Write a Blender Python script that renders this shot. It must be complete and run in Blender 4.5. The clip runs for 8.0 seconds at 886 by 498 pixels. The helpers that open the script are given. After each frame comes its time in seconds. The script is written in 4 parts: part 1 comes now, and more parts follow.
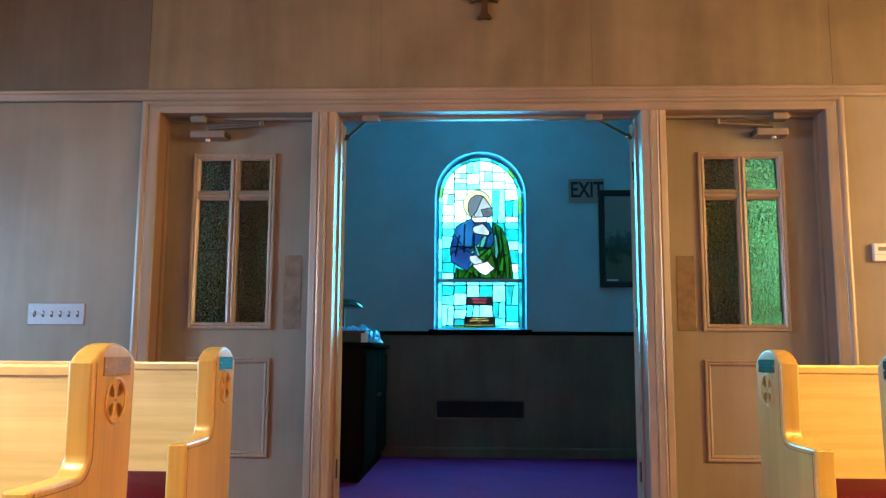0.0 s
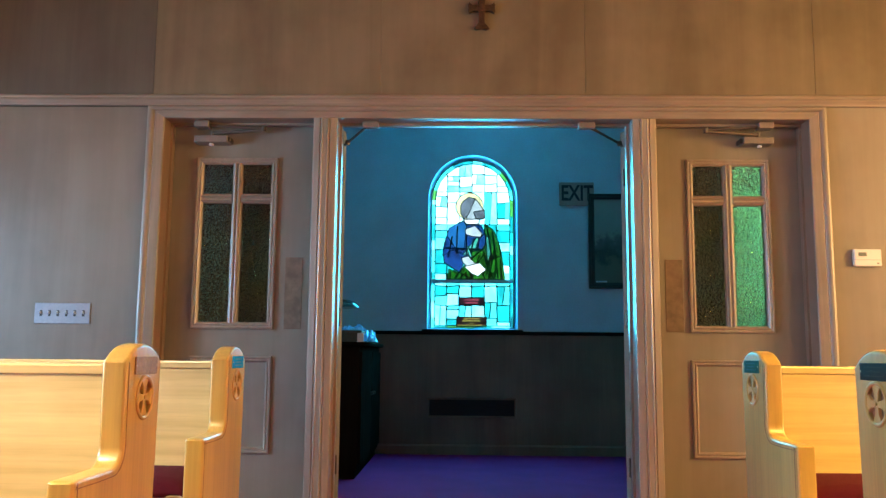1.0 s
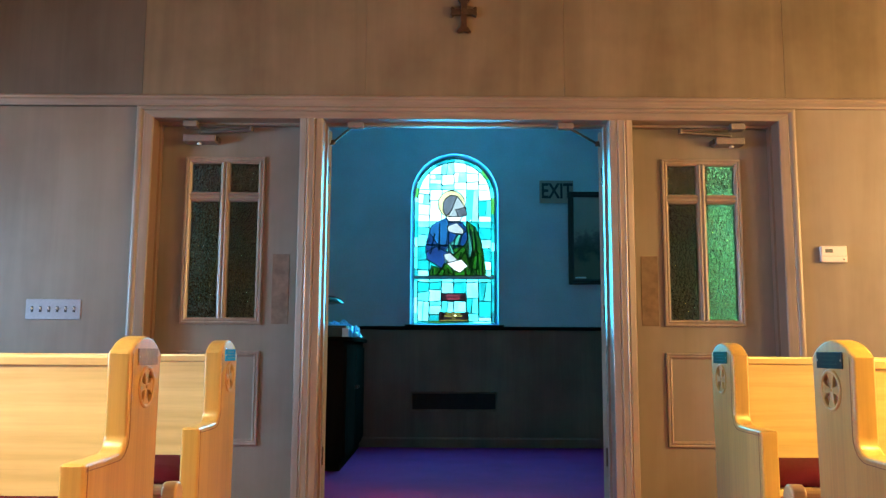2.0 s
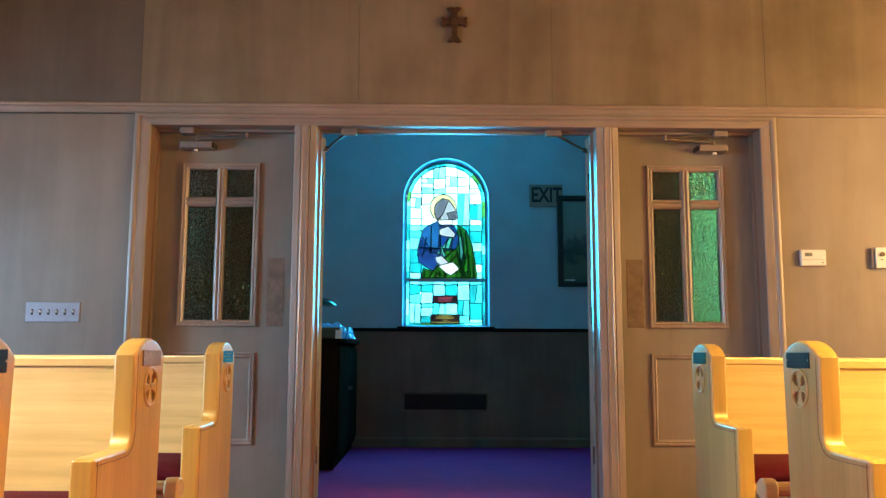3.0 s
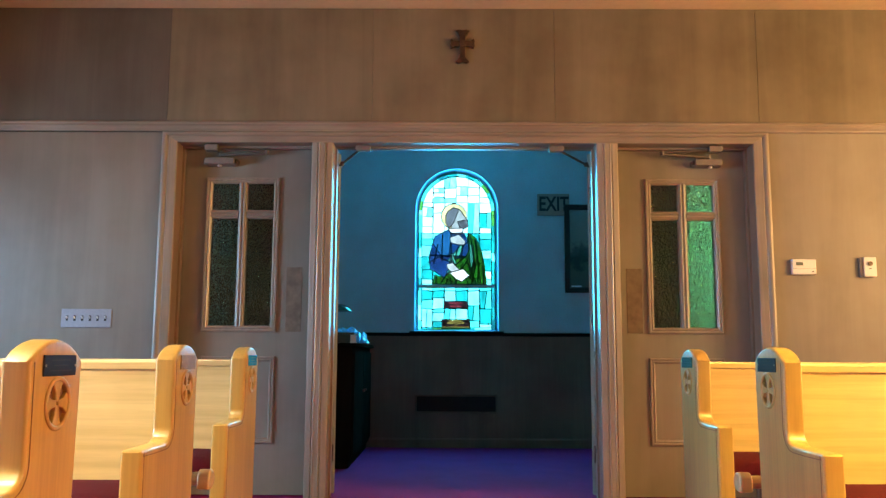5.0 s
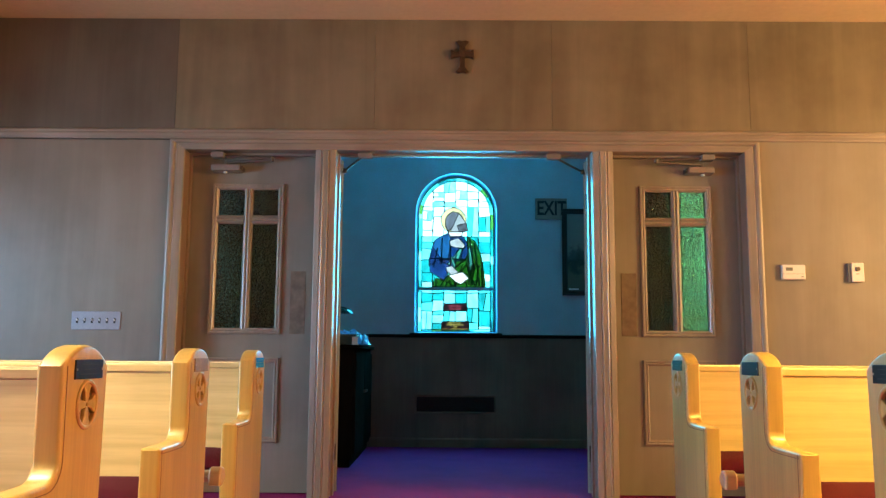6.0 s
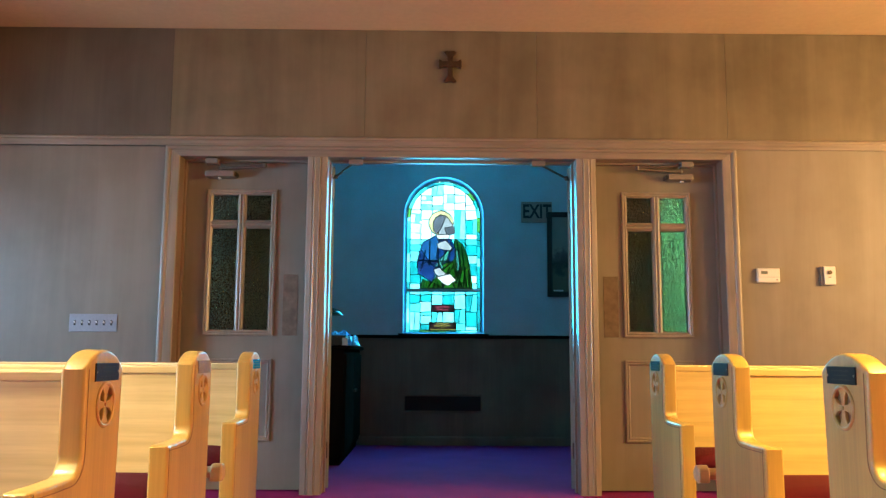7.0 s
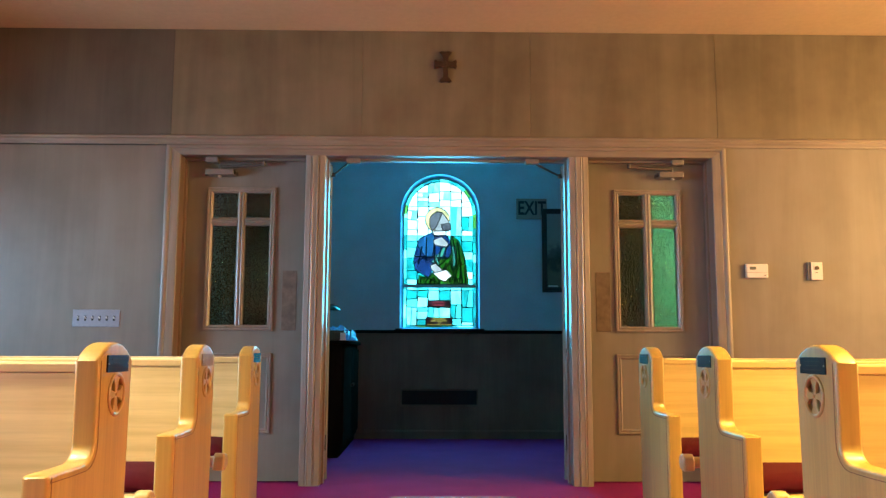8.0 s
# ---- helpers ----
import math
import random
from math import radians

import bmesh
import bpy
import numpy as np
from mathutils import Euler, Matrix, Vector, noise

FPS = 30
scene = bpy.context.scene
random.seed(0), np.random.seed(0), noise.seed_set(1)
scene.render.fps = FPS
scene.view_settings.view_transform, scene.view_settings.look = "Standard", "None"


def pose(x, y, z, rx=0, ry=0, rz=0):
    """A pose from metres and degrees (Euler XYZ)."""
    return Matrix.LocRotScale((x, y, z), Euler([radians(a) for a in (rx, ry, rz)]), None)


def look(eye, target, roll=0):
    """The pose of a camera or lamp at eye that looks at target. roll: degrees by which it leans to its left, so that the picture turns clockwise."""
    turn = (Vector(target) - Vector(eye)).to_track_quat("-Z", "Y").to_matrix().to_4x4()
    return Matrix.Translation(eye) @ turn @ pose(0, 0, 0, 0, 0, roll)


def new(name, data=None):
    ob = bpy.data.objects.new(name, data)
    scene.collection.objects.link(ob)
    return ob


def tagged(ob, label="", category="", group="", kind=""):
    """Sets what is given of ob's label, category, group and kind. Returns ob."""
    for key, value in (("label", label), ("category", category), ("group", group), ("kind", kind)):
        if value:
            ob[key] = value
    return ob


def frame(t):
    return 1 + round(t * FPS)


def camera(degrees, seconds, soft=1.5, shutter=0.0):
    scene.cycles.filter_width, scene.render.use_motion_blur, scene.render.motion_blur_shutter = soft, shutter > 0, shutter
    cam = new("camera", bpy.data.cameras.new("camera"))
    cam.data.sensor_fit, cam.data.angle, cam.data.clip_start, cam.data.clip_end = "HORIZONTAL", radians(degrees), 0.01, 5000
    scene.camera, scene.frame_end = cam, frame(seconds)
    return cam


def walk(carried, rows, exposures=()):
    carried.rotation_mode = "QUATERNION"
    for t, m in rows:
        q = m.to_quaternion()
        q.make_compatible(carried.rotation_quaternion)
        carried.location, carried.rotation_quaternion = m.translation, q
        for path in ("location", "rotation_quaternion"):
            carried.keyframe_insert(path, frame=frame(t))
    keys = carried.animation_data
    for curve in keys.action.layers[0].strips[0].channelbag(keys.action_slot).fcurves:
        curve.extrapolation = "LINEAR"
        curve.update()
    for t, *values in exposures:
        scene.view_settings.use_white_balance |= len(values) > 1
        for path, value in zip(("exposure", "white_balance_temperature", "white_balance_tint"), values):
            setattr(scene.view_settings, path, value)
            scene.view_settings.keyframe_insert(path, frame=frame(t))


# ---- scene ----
cam = camera(56.9, 8.0, soft=1.35)
PATH = [
    (0, (-0.073, -4.225, 0.846), (-0.148, -2.243, 1.104), 0.3),
    (0.5, (-0.105, -4.285, 0.853), (-0.166, -2.303, 1.109), 0.4),
    (1, (-0.129, -4.366, 0.851), (-0.17, -2.383, 1.106), 0.5),
    (1.5, (-0.135, -4.432, 0.847), (-0.155, -2.447, 1.098), 0.4),
    (2, (-0.139, -4.499, 0.836), (-0.134, -2.514, 1.083), 0.3),
    (3.5, (-0.12, -4.688, 0.835), (-0.096, -2.705, 1.088), 0.2),
    (4, (-0.106, -4.767, 0.843), (-0.099, -2.783, 1.098), 0.1),
    (4.5, (-0.101, -4.834, 0.84), (-0.11, -2.851, 1.097), 0.2),
    (6, (-0.104, -5.042, 0.853), (-0.114, -3.059, 1.111), 0.4),
    (6.5, (-0.111, -5.128, 0.861), (-0.105, -3.145, 1.119), 0.4),
    (7, (-0.116, -5.211, 0.863), (-0.093, -3.228, 1.119), 0.3),
    (7.5, (-0.113, -5.266, 0.858), (-0.082, -3.282, 1.111), 0.2),
    (8, (-0.105, -5.324, 0.853), (-0.076, -3.34, 1.099), 0.2),
]
walk(cam, [(t, look(eye, target, roll)) for t, eye, target, roll in PATH], exposures=[(0, 0.17), (4, 0.07), (8, -0.02)])

# ---- world, sun, large lights ----
world = bpy.data.worlds.new("world")
scene.world = world
world.use_nodes = True
wn = world.node_tree
sky = wn.nodes.new("ShaderNodeTexSky")
sky.sky_type = "NISHITA"
sky.sun_disc = False
sky.sun_elevation = radians(38)
sky.sun_rotation = radians(110)
wn.nodes["Background"].inputs["Strength"].default_value = 0.1
wn.links.new(sky.outputs["Color"], wn.nodes["Background"].inputs["Color"])
sun_data = bpy.data.lights.new("sun", "SUN")
sun_data.energy, sun_data.angle, sun_data.color = 3.0, radians(0.5), (1.0, 0.94, 0.85)
sun = new("sun", sun_data)
sun.matrix_world = look((9, -4, 9), (0, -1, 0))


def window_light(name, x, y, z, face, size_y, size_z, power, colour, fall, spread):
    """Daylight that comes in through one nave window, in its opening: it falls from the sky, so it slants down."""
    d = bpy.data.lights.new(name, "AREA")
    d.shape, d.size, d.size_y, d.energy, d.color = "RECTANGLE", size_y, size_z, power, colour
    ob = new(name, d)
    d.spread = radians(spread)
    ob.matrix_world = look((x, y, z), (x + face, y, z - fall))
    return ob


NAVE_X = 4.6
AMBER, COOL = (1.0, 0.585, 0.22), (0.38, 0.67, 1.0)
NAVE_WINDOWS = [(-1.9, 1.1), (-4.6, 1.1), (-7.3, 1.1)]
AMBER_POWER, COOL_POWER = (206.0, 52.0, 30.0), (147.0, 60.0, 45.0)
for (wy, half), warm, cool in zip(NAVE_WINDOWS, AMBER_POWER, COOL_POWER):
    window_light("daylight", NAVE_X + 0.04, wy, 1.75, -1, 1.3, 1.7, warm, AMBER, 0.05, 180)
    window_light("daylight", -NAVE_X - 0.04, wy, 1.3, 1, 1.3, 1.1, cool, COOL, 0.34, 131)


# sky light that enters the vestibule through the stained window, in its opening: the straight part and the arched head
def stained_light(shape, height, z, power):
    d = bpy.data.lights.new("stained_daylight", "AREA")
    d.shape, d.size, d.size_y, d.energy, d.color = shape, 0.71, height, power, (0.04, 0.62, 1.0)
    new("stained_daylight", d).matrix_world = look((-0.016, 2.838, z), (-0.016, 0.0, z))


stained_light("RECTANGLE", 1.13, 1.66, 50.0)
stained_light("DISK", 0.71, 2.228, 25.0)


def downlight(x, y, power, colour):
    """Recessed ceiling lamp over the pews."""
    d = bpy.data.lights.new("downlight", "SPOT")
    d.energy, d.color, d.spot_size, d.spot_blend, d.shadow_soft_size = power, colour, radians(116), 0.8, 0.09
    ob = new("downlight", d)
    ob.matrix_world = look((x, y, 2.975), (x, y, 0.0))


for dx, dy, power, colour in ((2.1, -3.2, 1030, (1.0, 0.645, 0.13)), (1.9, -4.8, 640, (1.0, 0.645, 0.13)), (-2.3, -3.2, 920, (1.0, 0.83, 0.46)), (-2.2, -4.9, 440, (1.0, 0.83, 0.46))):
    downlight(dx, dy, power, colour)


# ---- materials ----
def mat_new(name):
    m = bpy.data.materials.new(name)
    m.use_nodes = True
    nt = m.node_tree
    return m, nt, nt.nodes["Principled BSDF"]


def node(nt, kind, **vals):
    n = nt.nodes.new(kind)
    for k, v in vals.items():
        n.inputs[k].default_value = v
    return n


def coords(nt, scale):
    tc = nt.nodes.new("ShaderNodeTexCoord")
    mp = nt.nodes.new("ShaderNodeMapping")
    mp.inputs["Scale"].default_value = scale
    nt.links.new(tc.outputs["Object"], mp.inputs["Vector"])
    return mp.outputs["Vector"]


def ramp(nt, fac, stops):
    r = nt.nodes.new("ShaderNodeValToRGB")
    els = r.color_ramp.elements
    while len(els) < len(stops):
        els.new(0.5)
    for e, (p, c) in zip(els, stops):
        e.position, e.color = p, (*c, 1)
    nt.links.new(fac, r.inputs["Fac"])
    return r.outputs["Color"]


def mul(nt, a, b, fac=1.0):
    n = nt.nodes.new("ShaderNodeMix")
    n.data_type, n.blend_type = "RGBA", "MULTIPLY"
    n.inputs[0].default_value = fac
    nt.links.new(a, n.inputs[6])
    nt.links.new(b, n.inputs[7])
    return n.outputs[2]


def bump(nt, bsdf, height, strength, distance=0.002):
    b = nt.nodes.new("ShaderNodeBump")
    b.inputs["Strength"].default_value, b.inputs["Distance"].default_value = strength, distance
    nt.links.new(height, b.inputs["Height"])
    nt.links.new(b.outputs["Normal"], bsdf.inputs["Normal"])


def wood(name, light, dark, axis, rough=0.45, coat=0.0, grain=1.0, blotch=0.35, piece=0.25, spec=0.5, flame=0.0):
    """Timber: fine grain drawn out along one axis, broad figure, a few stains, and a tone of its own for each piece."""
    m, nt, b = mat_new(name)
    fine = [55.0, 55.0, 55.0]
    fine[axis] = 2.2
    broad = [5.0, 5.0, 5.0]
    broad[axis] = 0.5
    n1 = node(nt, "ShaderNodeTexNoise", Scale=1.0, Detail=6.0, Roughness=0.65, Distortion=0.3)
    nt.links.new(coords(nt, fine), n1.inputs["Vector"])
    n2 = node(nt, "ShaderNodeTexNoise", Scale=1.0, Detail=3.0, Roughness=0.5, Distortion=1.2)
    nt.links.new(coords(nt, broad), n2.inputs["Vector"])
    n3 = node(nt, "ShaderNodeTexNoise", Scale=1.7, Detail=4.0, Roughness=0.6)
    nt.links.new(coords(nt, (1, 1, 1)), n3.inputs["Vector"])
    mid = tuple((a + c) / 2 for a, c in zip(light, dark))
    c1 = ramp(nt, n2.outputs["Fac"], [(0.3, dark), (0.52, mid), (0.72, light)])
    g = 1 - 0.38 * grain
    c2 = ramp(nt, n1.outputs["Fac"], [(0.3, (g, g, g)), (0.6, (1, 1, 1))])
    s = 1 - blotch
    c3 = ramp(nt, n3.outputs["Fac"], [(0.35, (s, s * 0.98, s * 0.95)), (0.6, (1, 1, 1))])
    col = mul(nt, mul(nt, c1, c2), c3)
    if flame:                                   # arched figure of flat-sawn boards
        v = [2.6, 2.6, 2.6]
        v[axis] = 0.42
        w = node(nt, "ShaderNodeTexWave", Scale=2.2, Distortion=5.5, Detail=3.0)
        w.inputs["Detail Scale"].default_value = 1.4
        w.wave_type = "RINGS"
        w.rings_direction = "XYZ"[axis]
        nt.links.new(coords(nt, v), w.inputs["Vector"])
        h = 1 - flame
        col = mul(nt, col, ramp(nt, w.outputs["Fac"], [(0.15, (h, h * 0.985, h * 0.95)), (0.7, (1, 1, 1))]))
    info = nt.nodes.new("ShaderNodeObjectInfo")
    p = 1 - piece
    col = mul(nt, col, ramp(nt, info.outputs["Random"], [(0.0, (p, p, p)), (1.0, (1, 1, 1))]))
    nt.links.new(col, b.inputs["Base Color"])
    rr = nt.nodes.new("ShaderNodeMapRange")
    rr.inputs["To Min"].default_value, rr.inputs["To Max"].default_value = rough - 0.1, rough + 0.12
    nt.links.new(n3.outputs["Fac"], rr.inputs["Value"])
    nt.links.new(rr.outputs["Result"], b.inputs["Roughness"])
    b.inputs["Coat Weight"].default_value, b.inputs["Coat Roughness"].default_value = coat, 0.36
    b.inputs["Specular IOR Level"].default_value = spec
    bump(nt, b, n1.outputs["Fac"], 0.25, 0.0006)
    return m


def plain(name, colour, rough=0.5, metal=0.0, vary=0.15, scale=30.0, relief=0.1, coat=0.0):
    """Paint, plastic or metal with slight mottling and fine relief."""
    m, nt, b = mat_new(name)
    n1 = node(nt, "ShaderNodeTexNoise", Scale=scale, Detail=5.0, Roughness=0.6)
    nt.links.new(coords(nt, (1, 1, 1)), n1.inputs["Vector"])
    n2 = node(nt, "ShaderNodeTexNoise", Scale=scale * 0.08, Detail=3.0)
    nt.links.new(coords(nt, (1, 1, 1)), n2.inputs["Vector"])
    lo = tuple(c * (1 - vary) for c in colour)
    k = 1 - vary
    col = mul(nt, ramp(nt, n1.outputs["Fac"], [(0.35, lo), (0.65, colour)]), ramp(nt, n2.outputs["Fac"], [(0.35, (k, k, k)), (0.62, (1, 1, 1))]))
    nt.links.new(col, b.inputs["Base Color"])
    b.inputs["Roughness"].default_value, b.inputs["Metallic"].default_value = rough, metal
    b.inputs["Coat Weight"].default_value = coat
    bump(nt, b, n1.outputs["Fac"], relief, 0.001)
    return m


def carpet(name, colour):
    m, nt, b = mat_new(name)
    n1 = node(nt, "ShaderNodeTexNoise", Scale=420.0, Detail=3.0)
    nt.links.new(coords(nt, (1, 1, 1)), n1.inputs["Vector"])
    n2 = node(nt, "ShaderNodeTexNoise", Scale=2.3, Detail=5.0, Roughness=0.6)
    nt.links.new(coords(nt, (1, 1, 1)), n2.inputs["Vector"])
    lo = tuple(c * 0.55 for c in colour)
    col = mul(nt, ramp(nt, n1.outputs["Fac"], [(0.3, lo), (0.65, colour)]), ramp(nt, n2.outputs["Fac"], [(0.3, (0.75, 0.75, 0.75)), (0.65, (1, 1, 1))]))
    nt.links.new(col, b.inputs["Base Color"])
    b.inputs["Roughness"].default_value = 0.95
    b.inputs["Sheen Weight"].default_value = 0.0
    b.inputs["Specular IOR Level"].default_value = 0.15
    bump(nt, b, n1.outputs["Fac"], 0.6, 0.004)
    return m


def stained(name, colour, streak=0.35):
    """Clear coloured glass with streaks; light passes it, a little is mirrored."""
    m, nt, b = mat_new(name)
    nt.nodes.remove(b)
    n1 = node(nt, "ShaderNodeTexNoise", Scale=9.0, Detail=4.0, Roughness=0.55, Distortion=1.5)
    nt.links.new(coords(nt, (1, 1, 0.5)), n1.inputs["Vector"])
    lo = tuple(math.sqrt(c) * (1 - streak) for c in colour)
    hi = tuple(min(1.0, math.sqrt(c)) for c in colour)
    col = ramp(nt, n1.outputs["Fac"], [(0.3, lo), (0.62, hi)])
    info = nt.nodes.new("ShaderNodeObjectInfo")
    col = mul(nt, col, ramp(nt, info.outputs["Random"], [(0.0, (0.78, 0.84, 0.86)), (1.0, (1, 1, 1))]))
    tr = nt.nodes.new("ShaderNodeBsdfTransparent")
    nt.links.new(col, tr.inputs["Color"])
    gl = node(nt, "ShaderNodeBsdfGlossy", Roughness=0.08)
    mx = nt.nodes.new("ShaderNodeMixShader")
    mx.inputs[0].default_value = 0.04
    nt.links.new(tr.outputs[0], mx.inputs[1])
    nt.links.new(gl.outputs[0], mx.inputs[2])
    nt.links.new(mx.outputs[0], nt.nodes["Material Output"].inputs["Surface"])
    return m


def hammered(name, colour, relief=0.022):
    """Cathedral glass with a hammered face, bending what is seen through it."""
    m, nt, b = mat_new(name)
    b.inputs["Base Color"].default_value = (*colour, 1)
    b.inputs["Transmission Weight"].default_value = 1.0
    b.inputs["Roughness"].default_value = 0.03
    b.inputs["IOR"].default_value = 1.45
    n1 = node(nt, "ShaderNodeTexNoise", Scale=72.0, Detail=2.0, Roughness=0.5, Distortion=0.6)
    nt.links.new(coords(nt, (1, 1, 0.9)), n1.inputs["Vector"])
    if relief:
        bump(nt, b, n1.outputs["Fac"], 1.0, relief)
    return m


def glow(name, colour, strength):
    m, nt, b = mat_new(name)
    nt.nodes.remove(b)
    e = node(nt, "ShaderNodeEmission", Strength=strength)
    e.inputs["Color"].default_value = (*colour, 1)
    nt.links.new(e.outputs[0], nt.nodes["Material Output"].inputs["Surface"])
    return m


